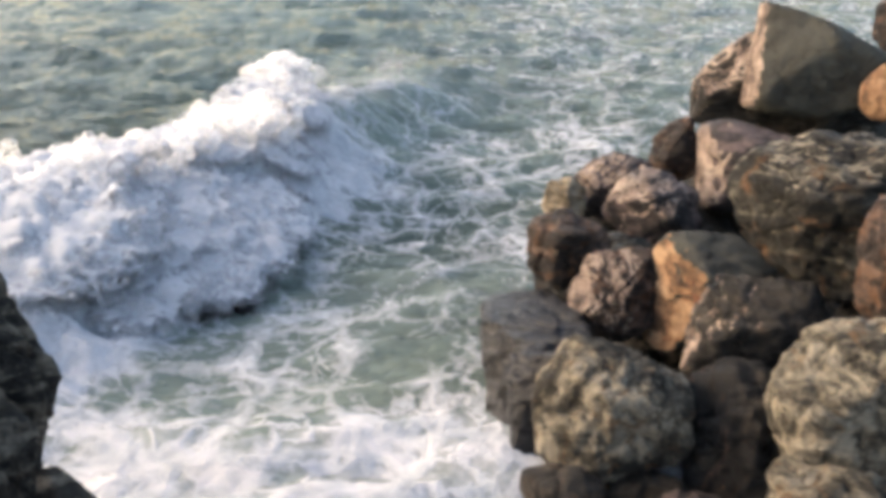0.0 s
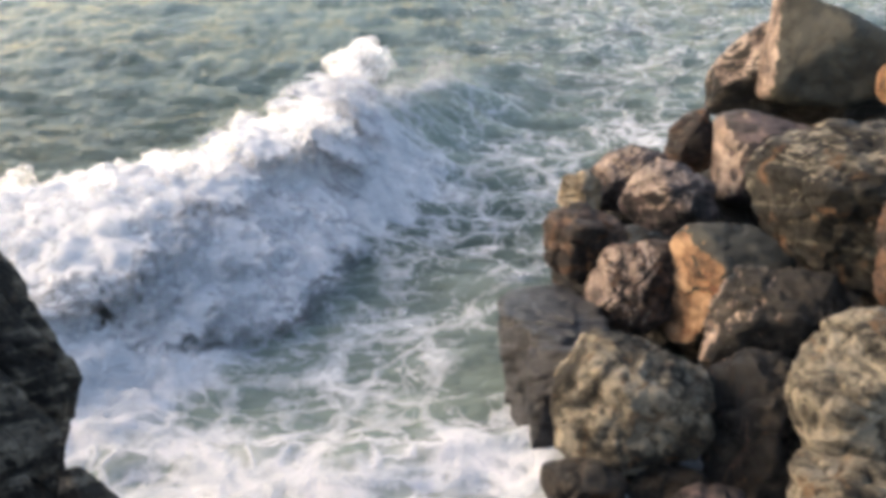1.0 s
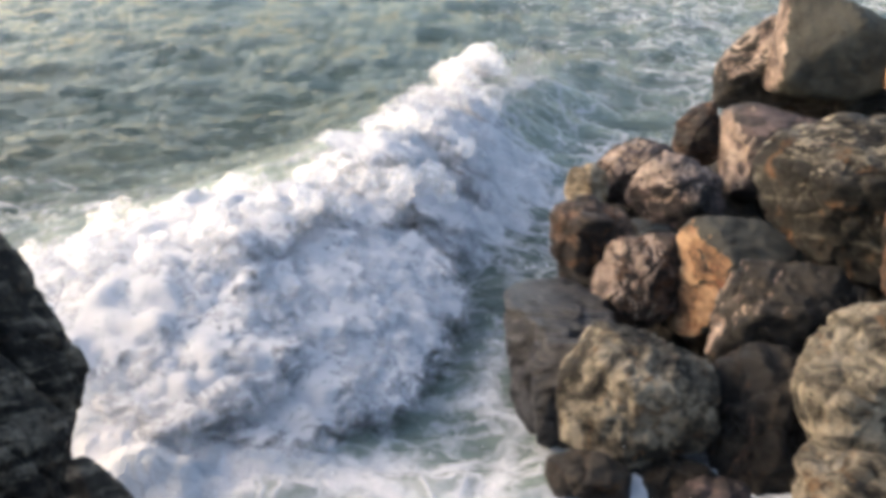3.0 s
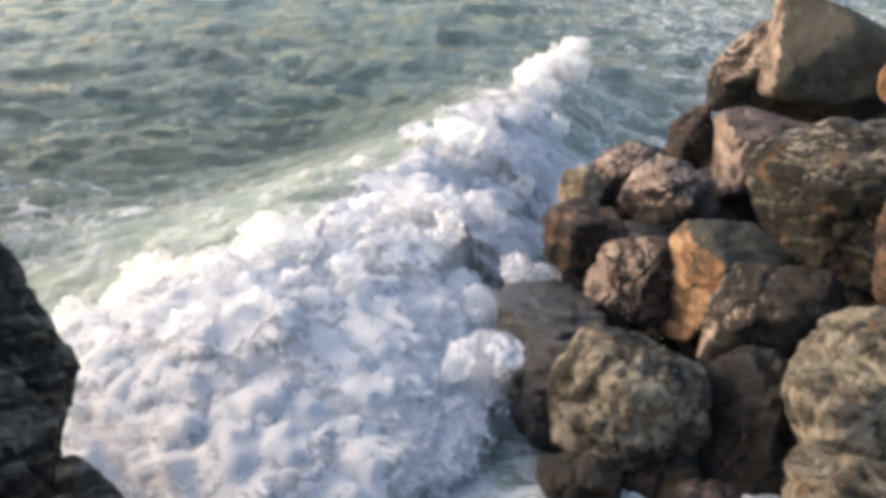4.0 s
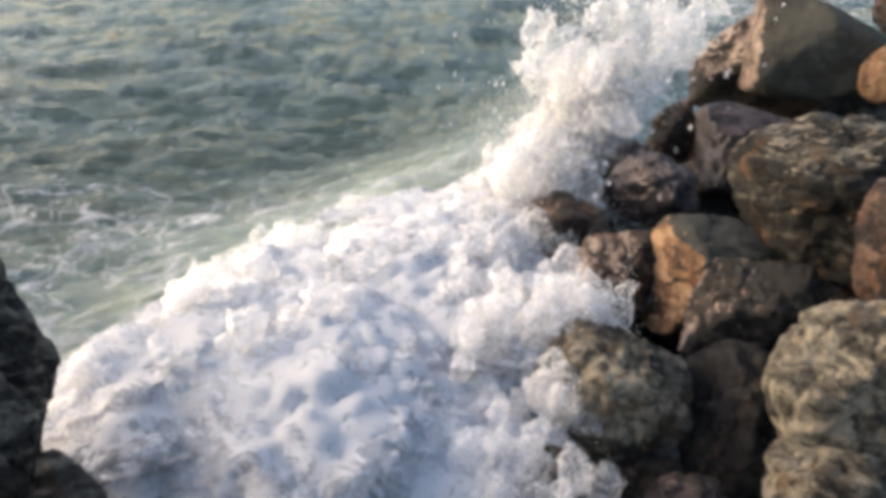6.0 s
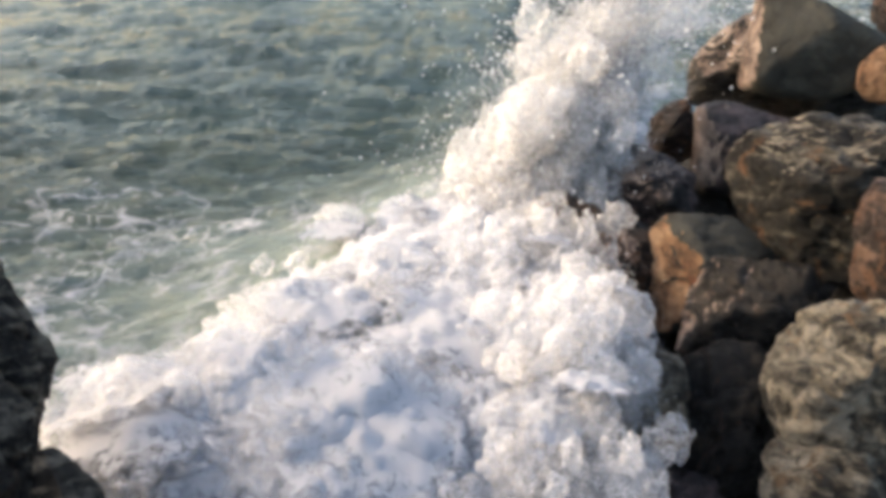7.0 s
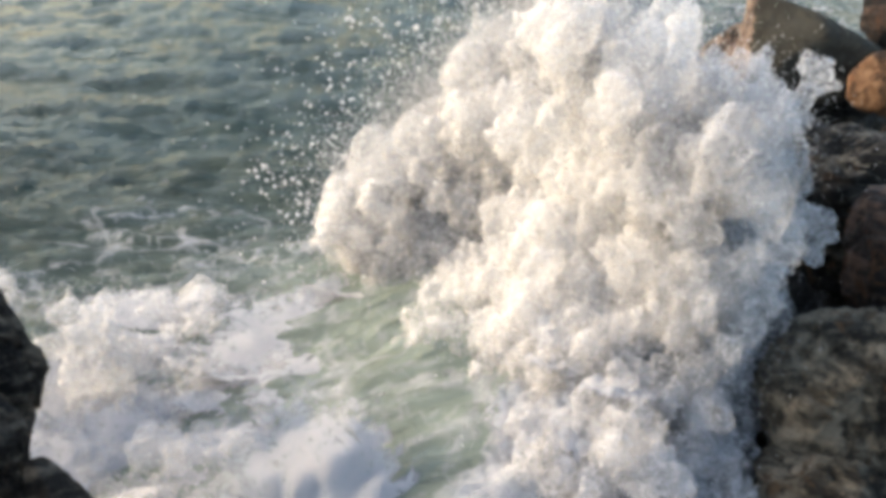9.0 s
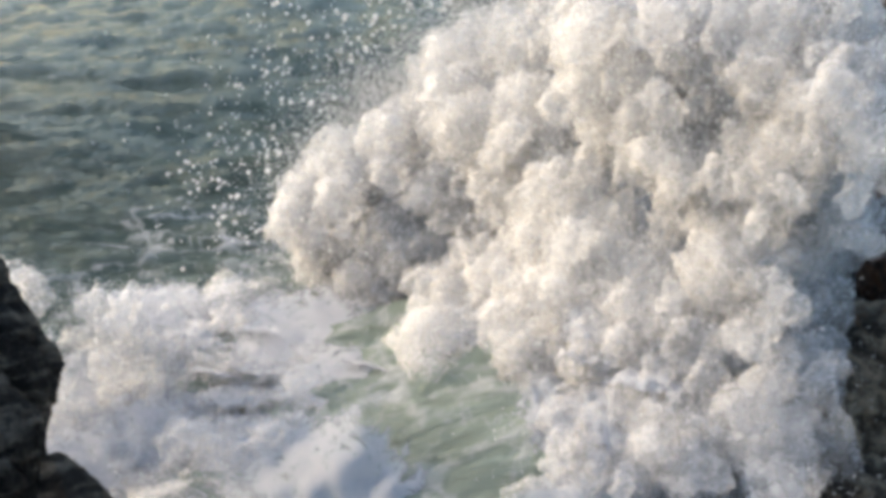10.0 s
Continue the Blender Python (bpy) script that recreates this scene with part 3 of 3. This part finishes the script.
def blob_shapes():
    """A few small billowy lumps: points and faces."""
    shapes = []
    for k in range(6):
        bm = bmesh.new()
        bmesh.ops.create_icosphere(bm, subdivisions=3 if k < 4 else 2, radius=1.0)
        off = Vector((k * 5.7, k * 2.3, k))
        pts = []
        for v in bm.verts:
            p = v.co.normalized()
            pts.append(p * (0.78 + (0.85 if k < 4 else 0.42) * fbm(p * 1.3 + off, 3) + 0.24 * billow(p * 2.3 + off, 3, 2.2, 0.6)))
        shapes.append((pts, [[v.index for v in f.verts] for f in bm.faces]))
        bm.free()
    return shapes


BLOBS = blob_shapes()


def cloud_mesh(name, seed, count, spread, sizes, power, shapes, material):
    """Many lumps or drops round one centre, thinning outwards."""
    rnd = random.Random(seed)
    verts, faces = [], []
    for _ in range(count):
        d = Vector((rnd.gauss(0, 1), rnd.gauss(0, 1), rnd.gauss(0, 1)))
        c = d * spread
        r = (sizes[0] + (sizes[1] - sizes[0]) * rnd.random() ** power) / (1 + 0.35 * d.length)
        pts, tris = rnd.choice(shapes)
        m = Matrix.Rotation(rnd.uniform(0, 6.28), 3, "Z") @ Matrix.Rotation(rnd.uniform(0, 6.28), 3, "X")
        st = Vector((rnd.uniform(0.75, 1.2), rnd.uniform(0.75, 1.2), rnd.uniform(0.8, 1.4)))
        k = len(verts)
        for b in pts:
            q = m @ b
            verts.append((c.x + q.x * st.x * r, c.y + q.y * st.y * r, c.z + q.z * st.z * r))
        faces += [[k + i for i in f] for f in tris]
    me = bpy.data.meshes.new(name)
    me.from_pydata(verts, [], faces)
    me.polygons.foreach_set("use_smooth", [True] * len(faces))
    me.materials.append(material)
    return me


TETRA = ([Vector(p) for p in ((1, 1, 1), (1, -1, -1), (-1, 1, -1), (-1, -1, 1))], [(0, 1, 2), (0, 3, 1), (0, 2, 3), (1, 3, 2)])


def heap_mesh(seed):
    """A low heap of foam with a lumpy top; its body fades out towards the rim."""
    bm = bmesh.new()
    bmesh.ops.create_icosphere(bm, subdivisions=5, radius=1.0)
    off = Vector((seed * 3.7, seed * 1.9, seed * 0.7))
    body = []
    for v in bm.verts:
        p = v.co.normalized()
        r = math.hypot(p.x, p.y)
        lump = 0.9 - billow(Vector((p.x, p.y, p.z * 0.5)) * 1.9 + off, 5, 2.1, 0.52)
        out = 1 + 0.30 * noise.noise(Vector((p.x * 1.2, p.y * 1.2, 0)) + off)
        z = p.z * 0.42 + 0.15 * lump * max(0.0, p.z) if p.z > 0 else p.z * 0.12
        v.co = Vector((p.x * out, p.y * out, z))
        body.append((1 - smooth(0.30, 0.99, r)) if p.z > 0 else 0.0)
    me = bpy.data.meshes.new("froth")
    bm.to_mesh(me)
    bm.free()
    me.attributes.new("body", "FLOAT", "POINT").data.foreach_set("value", body)
    me.polygons.foreach_set("use_smooth", [True] * len(me.polygons))
    me.materials.append(CREAM)
    return me


CORES = [cloud_mesh("froth", 50 + k, 8, 0.42, (0.30, 0.72), 1.2, BLOBS[:4], MIST) for k in range(8)]
DROPS = [cloud_mesh("mist", 200 + k, 1200, 0.66, (0.004, 0.022), 2.4, [TETRA], FOAM) for k in range(8)]
HEAPS = [heap_mesh(k) for k in range(9)]
WAVE_DROPS = [cloud_mesh("mist", 230 + k, 500, 0.60, (0.004, 0.016), 2.0, [TETRA], FOAM) for k in range(6)]
FLUNG = [cloud_mesh("flung_drops", 300 + k, 44, 0.46, (0.005, 0.026), 2.0, BLOBS[4:], FOAM) for k in range(4)]


def puff(name, label, category, group, radius, k, core=True, flat=1.0, drops=True, airy=False):
    """A clump of froth with its mist of loose drops."""
    ob = new(name)
    ob.empty_display_size = 0.1
    pair = (CORES[k % 8], DROPS[(k * 5 + 1) % 8]) if airy or "spray" in category else (HEAPS[k % 9], WAVE_DROPS[k % 6])
    for mesh in pair[0 if core else 1:2 if drops else 1]:
        d = new(mesh.name, mesh)
        d.parent = ob
        d.scale = (radius * flat ** -0.3, radius * flat ** -0.3, radius * flat)
        d["kind"] = "stuff"
    return tagged(ob, label, category, group)


RND = random.Random(4)
# where the roller's crest and toe run, from its shore end outwards: seconds, then five places
CREST_LINE = [
    (0, (-5.43, 9.97), (-4.52, 10.96), (-3.54, 11.86), (-3.02, 14.08), (-2.88, 16.09)),
    (1.2, (-5.28, 9.78), (-4.44, 10.46), (-3.25, 11.18), (-2.27, 13.36), (-1.67, 16.88)),
    (2.5, (-4.44, 9.02), (-3.65, 9.76), (-2.53, 10.58), (-1.35, 12.53), (-0.74, 15.22)),
    (4, (-2.87, 7.06), (-2.48, 7.69), (-1.63, 8.62), (-0.61, 10.90), (1.33, 15.47)),
    (5, (-2.49, 6.24), (-2.26, 7.31), (-1.50, 8.56), (-0.55, 10.08), (1.28, 12.72)),
    (5.7, (-2.39, 5.77), (-2.11, 7.94), (-1.47, 8.93), (-0.36, 9.11), (0.86, 9.62)),
    (7, (-2.00, 5.79), (-1.45, 6.36), (-1.43, 8.14), (-0.59, 8.87), (0.34, 8.43)),
    (8, (-1.65, 5.57), (-1.01, 5.78), (-1.07, 7.47), (-0.38, 8.37), (0.46, 8.10)),
    (10, (-1.53, 5.51), (-0.63, 5.64), (-1.03, 7.27), (-0.34, 7.84), (0.37, 7.83)),
]
TOE_LINE = [
    (0, (-4.32, 8.06), (-3.27, 8.17), (-2.20, 8.35), (-1.37, 9.50), (-1.36, 13.94)),
    (1.2, (-4.08, 7.48), (-3.11, 7.55), (-1.84, 7.61), (-0.96, 9.14), (-0.79, 13.79)),
    (2.5, (-3.07, 6.91), (-2.00, 6.71), (-1.08, 6.57), (-0.35, 7.72), (0.23, 12.79)),
    (4, (-2.47, 5.54), (-1.42, 5.30), (-0.35, 5.30), (0.44, 6.69), (1.18, 12.37)),
    (5, (-2.21, 5.28), (-1.12, 5.11), (0.27, 5.27), (0.69, 7.01), (1.09, 9.94)),
    (5.7, (-2.00, 5.25), (-0.92, 5.08), (0.47, 5.24), (0.76, 6.60), (1.10, 8.58)),
    (7, (-1.97, 5.22), (-0.56, 5.05), (1.21, 5.33), (1.68, 6.47), (1.37, 8.13)),
    (8, (-1.78, 5.25), (-0.36, 5.08), (1.43, 5.36), (1.87, 6.79), (1.92, 7.96)),
    (10, (-1.75, 5.26), (-0.43, 5.08), (1.35, 5.35), (1.95, 6.76), (2.06, 7.92)),
]
CREST_HEIGHT = (0.35, 0.60, 0.75, 0.80, 0.80)


def line_at(line, t, u):
    """The place at share u along a line that moves, at t seconds."""
    times = [row[0] for row in line]
    n = 4 * u
    i = max(0, min(3, int(n)))
    ends = []
    for m in (i, i + 1):
        ends.append(Vector((float(np.interp(t, times, [row[1 + m][0] for row in line])), float(np.interp(t, times, [row[1 + m][1] for row in line])))))
    return ends[0].lerp(ends[1], n - i)


def roller_skin(u, v, t):
    """The roller's surface: u along the crest, v from the crest down to the toe."""
    q = line_at(CREST_LINE, t, u).lerp(line_at(TOE_LINE, t, u), v)
    heap = smooth(4, 5, t)
    toe = 0.05 + heap * float(np.interp(u, [0.5, 0.75, 1.0], [0.0, 0.3, 0.5]))
    top = float(np.interp(u, [0, 0.25, 0.5, 0.75, 1.0], CREST_HEIGHT))
    z = (top * (1 - v) + toe * v + 0.24 * math.sin(math.pi * v)) * (1 - 0.6 * smooth(7.0, 9.5, t))
    return Vector((q.x, q.y, z))


def roller_pose(u, v, t, lift, spin, sinks):
    """The pose of a clump that lies on the roller's slope."""
    p = roller_skin(u, v, t)
    up = (roller_skin(u + 0.04, v, t) - roller_skin(u - 0.04, v, t)).cross(roller_skin(u, v + 0.04, t) - roller_skin(u, v - 0.04, t))
    up = (up if up.z > 0 else -up).normalized() + Vector((0, 0, 0.25))
    d = drift(t)
    p.z = max(p.z, sea_state(p.x - N.x * d, p.y - N.y * d)[0]) + lift
    if sinks:
        p.z -= 1.1 * smooth(sinks - 0.9, sinks + 0.9, t)
    turn = Vector((0, 0, 1)).rotation_difference(up).to_matrix().to_4x4()
    return Matrix.Translation(p) @ turn @ pose(0, 0, 0, 0, 0, spin * (2 + 0.3 * t))


FOAM_PIECES = []     # (thing, place on the sheet, spin)
ROLLER_PIECES = []   # (thing, u, v, lift, spin, time at which it sinks away)
for k in range(212):
    u, v = RND.random(), RND.random() ** 0.68
    if k >= 200:      # the thin far end of the crest
        u, v = RND.uniform(1.0, 1.12), RND.uniform(0.0, 0.6)
    v = 0.10 + 0.83 * v if u < 0.6 else 0.92 * v
    r = RND.uniform(0.55, 0.95) * (1 - 0.40 * u) * (0.65 if v < 0.15 else 0.8 if u > 0.6 and v > 0.7 else 1.0)
    sinks = 0
    if RND.random() < 0.9 and v < 0.8:
        sinks = RND.uniform(7.0, 8.2) if u < 0.5 else RND.uniform(7.4, 8.7)
    elif u < 0.75 and RND.random() < 0.92:
        sinks = RND.uniform(8.0, 9.3)
    edge = v < 0.12 or (u > 0.7 and v > 0.85)
    airy = (k % 2 == 0 and v < 0.65) or u > 1
    ob = puff("foam_clump", "white churning foam clump of the breaking wave", "foam", "foam of the wave", r * (0.68 if airy else 1.0), k, True, 0.8, edge, airy)
    ROLLER_PIECES.append((ob, u, v, RND.uniform(-0.16, -0.02), RND.uniform(-25, 25), sinks))

for k in range(14):       # torn water along the crest
    l = RND.uniform(3.5, 8.6)
    q = CREST + U * l + N * RND.uniform(-0.2, 0.35)
    z, _, _ = sea_state(q.x, q.y)
    ob = puff("spray_puff", "torn white spray along the wave's crest", "spray", "spray of the crest", RND.uniform(0.20, 0.36), k, False)
    FOAM_PIECES.append((ob, Vector((q.x, q.y, z + RND.uniform(0.0, 0.28))), RND.uniform(-25, 25)))

WASH_PIECES = []     # (thing, place, time, height reached, spin): backwash beside the near outcrop
for k in range(56):
    p = Vector((RND.uniform(-2.7, -1.1), RND.uniform(5.3, 8.4), 0))
    p.x -= 0.25 * (p.y - 5.5)
    ob = puff("foam_clump", "white backwash foam beside the black outcrop", "foam", "backwash foam", RND.uniform(0.32, 0.52), k, flat=0.5, drops=k % 4 == 0, airy=k % 2 == 0)
    WASH_PIECES.append((ob, p, RND.uniform(6.6, 8.6), RND.uniform(-0.05, 0.12), RND.uniform(-30, 30)))

for k in range(18):       # froth left on the water below the splash
    p = Vector((RND.uniform(-1.7, 0.3), RND.uniform(6.5, 8.3), 0))
    ob = puff("foam_clump", "flat white froth on the water below the splash", "foam", "settling froth", RND.uniform(0.36, 0.6), k, flat=0.4, drops=False)
    WASH_PIECES.append((ob, p, RND.uniform(7.3, 9.0), RND.uniform(0.02, 0.24), RND.uniform(-30, 30)))

for k in range(12):       # spray over the outcrop
    p = Vector((RND.uniform(-3.3, -2.3), RND.uniform(6.0, 6.8), 0))
    ob = puff("spray_puff", "white spray leaping beside the black outcrop", "spray", "backwash spray", RND.uniform(0.22, 0.34), k, k % 3 == 0)
    WASH_PIECES.append((ob, p, RND.uniform(7.6, 8.8), RND.uniform(0.35, 0.95), RND.uniform(-30, 30)))

SURGE_PIECES = []    # (thing, source, end, time, spin): water heaped against the lowest boulders
for k in range(112):
    t0 = RND.uniform(5.6, 6.9)
    if k < 26:
        end = Vector((RND.uniform(0.25, 1.15), RND.uniform(4.9, 5.6), 0))
        end.z = RND.uniform(-0.05, 0.25 + 0.7 * max(0.0, end.x))
    elif k < 44:
        end = Vector((RND.uniform(0.15, 0.95), RND.uniform(5.9, 6.5), RND.uniform(0.1, 0.7)))
        t0 = RND.uniform(3.9, 4.9)
    elif k < 56:
        end = Vector((RND.uniform(0.15, 0.85), RND.uniform(7.1, 8.2), RND.uniform(0.1, 0.9)))
        t0 = RND.uniform(3.7, 4.6)
    elif k > 96:
        end = Vector((RND.uniform(0.10, 0.68), RND.uniform(6.4, 7.3), RND.uniform(0.25, 0.75)))
        t0 = RND.uniform(3.6, 4.5)
    elif k > 78:
        end = Vector((RND.uniform(0.65, 1.42), RND.uniform(5.5, 6.1), RND.uniform(0.55, 1.15)))
        t0 = RND.uniform(5.9, 6.7)
    elif k > 68:
        end = Vector((RND.uniform(0.50, 1.05), RND.uniform(6.2, 6.8), RND.uniform(0.55, 1.0)))
        t0 = RND.uniform(4.2, 5.0)
    else:
        end = Vector((RND.uniform(0.6, 1.25), RND.uniform(6.8, 7.5), RND.uniform(0.5, 1.3)))
        t0 = RND.uniform(6.4, 7.2)
    ob = puff("foam_clump", "white foam heaped against the lowest boulders", "foam", "surging foam", RND.uniform(0.26, 0.42), k, drops=k % 4 == 0, airy=k % 3 > 0)
    SURGE_PIECES.append((ob, Vector((end.x - 0.9, end.y + 0.5, -0.7)), end, t0, RND.uniform(-40, 40)))

DROP_PIECES = []     # (thing, source, end, start time, rise time, late, spin): loose drops flung out ahead of the spray
for k in range(46):
    u = RND.random()
    z = float(np.interp(u, [0, 0.3, 0.6], [1.3, 2.7, 3.6])) + RND.uniform(-0.3, 0.25)
    end = Vector((-1.6 + 2.6 * u, 8.3 - 1.2 * u + RND.uniform(-0.4, 0.4), z))
    ob = tagged(new("flung_drops", FLUNG[k % 4]), "loose white drops flung up from the splash", "spray", "flung drops", "stuff")
    DROP_PIECES.append((ob, Vector((0.9, 8.6, -0.9)), end, 4.9 + 1.8 * RND.random(), RND.uniform(0.9, 1.5), False, RND.uniform(-60, 60)))

# spray: each piece leaves the water at the rocks at its time and spreads into a fan
SPRAY_PIECES = []    # (thing, source, end, start time, rise time, late, spin)
for k in range(200):
    u = RND.random() ** 0.8
    top = float(np.interp(u, [0, 0.12, 0.3, 0.5, 0.75, 1.0], [0.8, 1.25, 2.0, 2.7, 3.4, 3.4]))
    low = float(np.interp(u, [0, 0.25, 0.4, 1.0], [0.10, 0.05, 0.05, 0.0]))
    z = RND.uniform(low, top)
    late = u > 0.62 or (u > 0.4 and z < 1.0)
    if late:
        end = Vector((-1.25 + 3.25 * u, 8.3 - 2.9 * u ** 1.3 - 0.5 * max(0.0, 1 - z / 1.8) + RND.uniform(-0.3, 0.3), z))
        t0 = 6.4 + 2.0 * max(0.0, u - 0.62) / 0.38 + RND.uniform(-0.3, 0.6)
        src = Vector((0.95 + 0.25 * (u - 0.6) + RND.uniform(-0.4, 0.2), end.y + RND.uniform(-0.1, 0.5), -0.9))
    else:
        end = Vector((-1.15 + 3.3 * u, 8.6 - 1.8 * (u / 0.62) ** 2 + RND.uniform(-0.35, 0.35), z))
        t0 = 4.35 + 2.4 * RND.random() ** 1.5
        src = Vector((0.95 + RND.uniform(-0.12, 0.25), 8.75 + RND.uniform(-0.25, 0.25), -0.9))
    r = RND.uniform(0.30, 0.55)
    ob = puff("spray_puff", "white spray thrown up against the boulders", "spray", "spray of the splash", r, k, k % 7 != 0, drops=k % 7 == 0 or u < 0.22 or z > top - 0.6)
    SPRAY_PIECES.append((ob, src, end, t0, RND.uniform(0.9, 1.7), late, RND.uniform(-60, 60)))

EDGE = random.Random(9)
for k in range(36):       # drops torn off along the upper edge of the fan
    u = EDGE.uniform(0.02, 0.60)
    z = float(np.interp(u, [0, 0.12, 0.3, 0.5, 0.75], [0.8, 1.25, 2.0, 2.7, 3.4])) + EDGE.uniform(0.0, 0.5)
    end = Vector((-1.25 + 3.3 * u, 8.6 - 1.8 * (u / 0.62) ** 2 + EDGE.uniform(-0.3, 0.3), z))
    ob = puff("spray_puff", "fine white drops torn off the spray's edge", "spray", "spray of the splash", EDGE.uniform(0.28, 0.45), k, False)
    SPRAY_PIECES.append((ob, Vector((0.95 + EDGE.uniform(-0.12, 0.25), 8.75, -0.9)), end, 4.8 + 1.9 * EDGE.random(), EDGE.uniform(0.9, 1.5), False, EDGE.uniform(-60, 60)))

for k in range(28):       # a bulge of water leaning over the boulders
    end = Vector((RND.uniform(1.65, 2.15), RND.uniform(5.2, 5.8), RND.uniform(0.8, 2.0) if k < 18 else RND.uniform(2.0, 3.1)))
    ob = puff("spray_puff", "white spray bulging over the wet boulders", "spray", "spray of the splash", RND.uniform(0.30, 0.42), k, drops=k % 3 == 0)
    SPRAY_PIECES.append((ob, Vector((0.95 + RND.uniform(-0.15, 0.15), 6.4, -0.9)), end, RND.uniform(6.7, 7.6) + (0.0 if k < 18 else 0.8), RND.uniform(0.9, 1.3), True, RND.uniform(-60, 60)))


def motions():
    """All that moves: the sea with its wave, the foam on it, the spray."""
    walk(sea, [(t, pose(N.x * d, N.y * d, 0)) for t, d in DRIFT])
    for ob, u, v, lift, spin, sinks in ROLLER_PIECES:
        walk(ob, [(t, roller_pose(u, v, t, lift, spin, sinks)) for t in (0, 1.2, 2.5, 3.2, 4, 4.5, 5, 5.7, 6.4, 7, 7.5, 8, 9, 10)])
    for ob, p, spin in FOAM_PIECES:
        rows = []
        for i in range(9):
            t = i * 1.25
            d = drift(t)
            x, y = p.x + N.x * d, p.y + N.y * d
            shore = float(np.interp(y, [5, 6, 7, 8, 9, 13], [0.70, 0.60, 0.45, 0.75, 0.95, 2.2]))
            shore += smooth(3.8, 5.2, t) * float(np.interp(y, [5, 6, 7, 8], [0.15, 0.30, 0.40, 0.15])) + 0.6 * smooth(6.8, 5.4, y) * smooth(5.5, 7, t)
            if x > shore - 0.5:                       # it piles up against the boulders
                x = shore - 0.5 * math.exp(-(x - shore + 0.5) / 0.5)
            z = p.z + 0.05 * math.sin(t * 1.3 + spin)
            rows.append((t, pose(x, y, z, spin * 0.4 * t / 5, spin * t / 5, spin)))
        walk(ob, rows)
    for ob, src, end, t0, spin in SURGE_PIECES:
        rows = []
        for t in (0, 2.25, 3, 3.75, 4.5, 5.25, 6, 6.75, 7.5, 8.5, 10):
            g = smooth(t0 - 1.0, t0 + 0.9, t)
            rows.append((t, pose(src.x + (end.x - src.x) * g + 0.12 * max(0.0, t - 7.5), src.y + (end.y - src.y) * g, src.z + (end.z - src.z) * g, spin * g, 0, spin)))
        walk(ob, rows)
    for ob, p, t0, high, spin in WASH_PIECES:
        walk(ob, [(t, pose(p.x + 0.10 * (t - t0), p.y, -0.65 + (0.65 + high) * smooth(t0 - 1, t0 + 1, t), spin * 0.1 * t, 0, spin)) for t in (0, 2.5, 5, 6.5, 7.5, 8.25, 9, 10)])
    for ob, src, end, t0, rise, late, spin in SPRAY_PIECES + DROP_PIECES:
        rows = [(0, pose(*src, 0, 0, spin)), (t0 - 0.25, pose(*src, 0, 0, spin))]
        a0 = spread(t0, late)
        for t in sorted({t0, t0 + 0.4, t0 + 0.9, *[x for x in (5.5, 6.25, 7, 7.75, 8.5, 9.25) if x > t0 + 1.1]}):
            if t < 9.8:
                rows.append((t, spray_pose(src, end, t0, rise, late, a0, spin, t)))
        rows.append((10, spray_pose(src, end, t0, rise, late, a0, spin, 10)))
        walk(ob, rows)


def spread(t, late):
    """How far the fan has opened."""
    if late:
        return float(np.interp(t, [6.3, 7.5, 8, 8.5, 9, 9.5, 10], [0.0, 0.18, 0.38, 0.60, 0.74, 0.90, 1.05]))
    return float(np.interp(t, [4.5, 5.5, 7, 8, 10], [0.0, 0.04, 0.24, 0.48, 1.0]))


def spray_pose(src, end, t0, rise, late, a0, spin, t):
    g = spread(t, late)
    h = 1 - math.exp(-2.2 * max(0.0, t - t0) / rise)
    z = src.z + (end.z - src.z) * h
    lean = 0.0 if late else 0.40 * max(0.0, z - 0.9) * (1 - 0.8 * g)
    return pose(src.x + (end.x - src.x) * g + lean, src.y + (end.y - src.y) * g, z,
                spin * 0.25 * (t - t0), 0, spin)


motions()
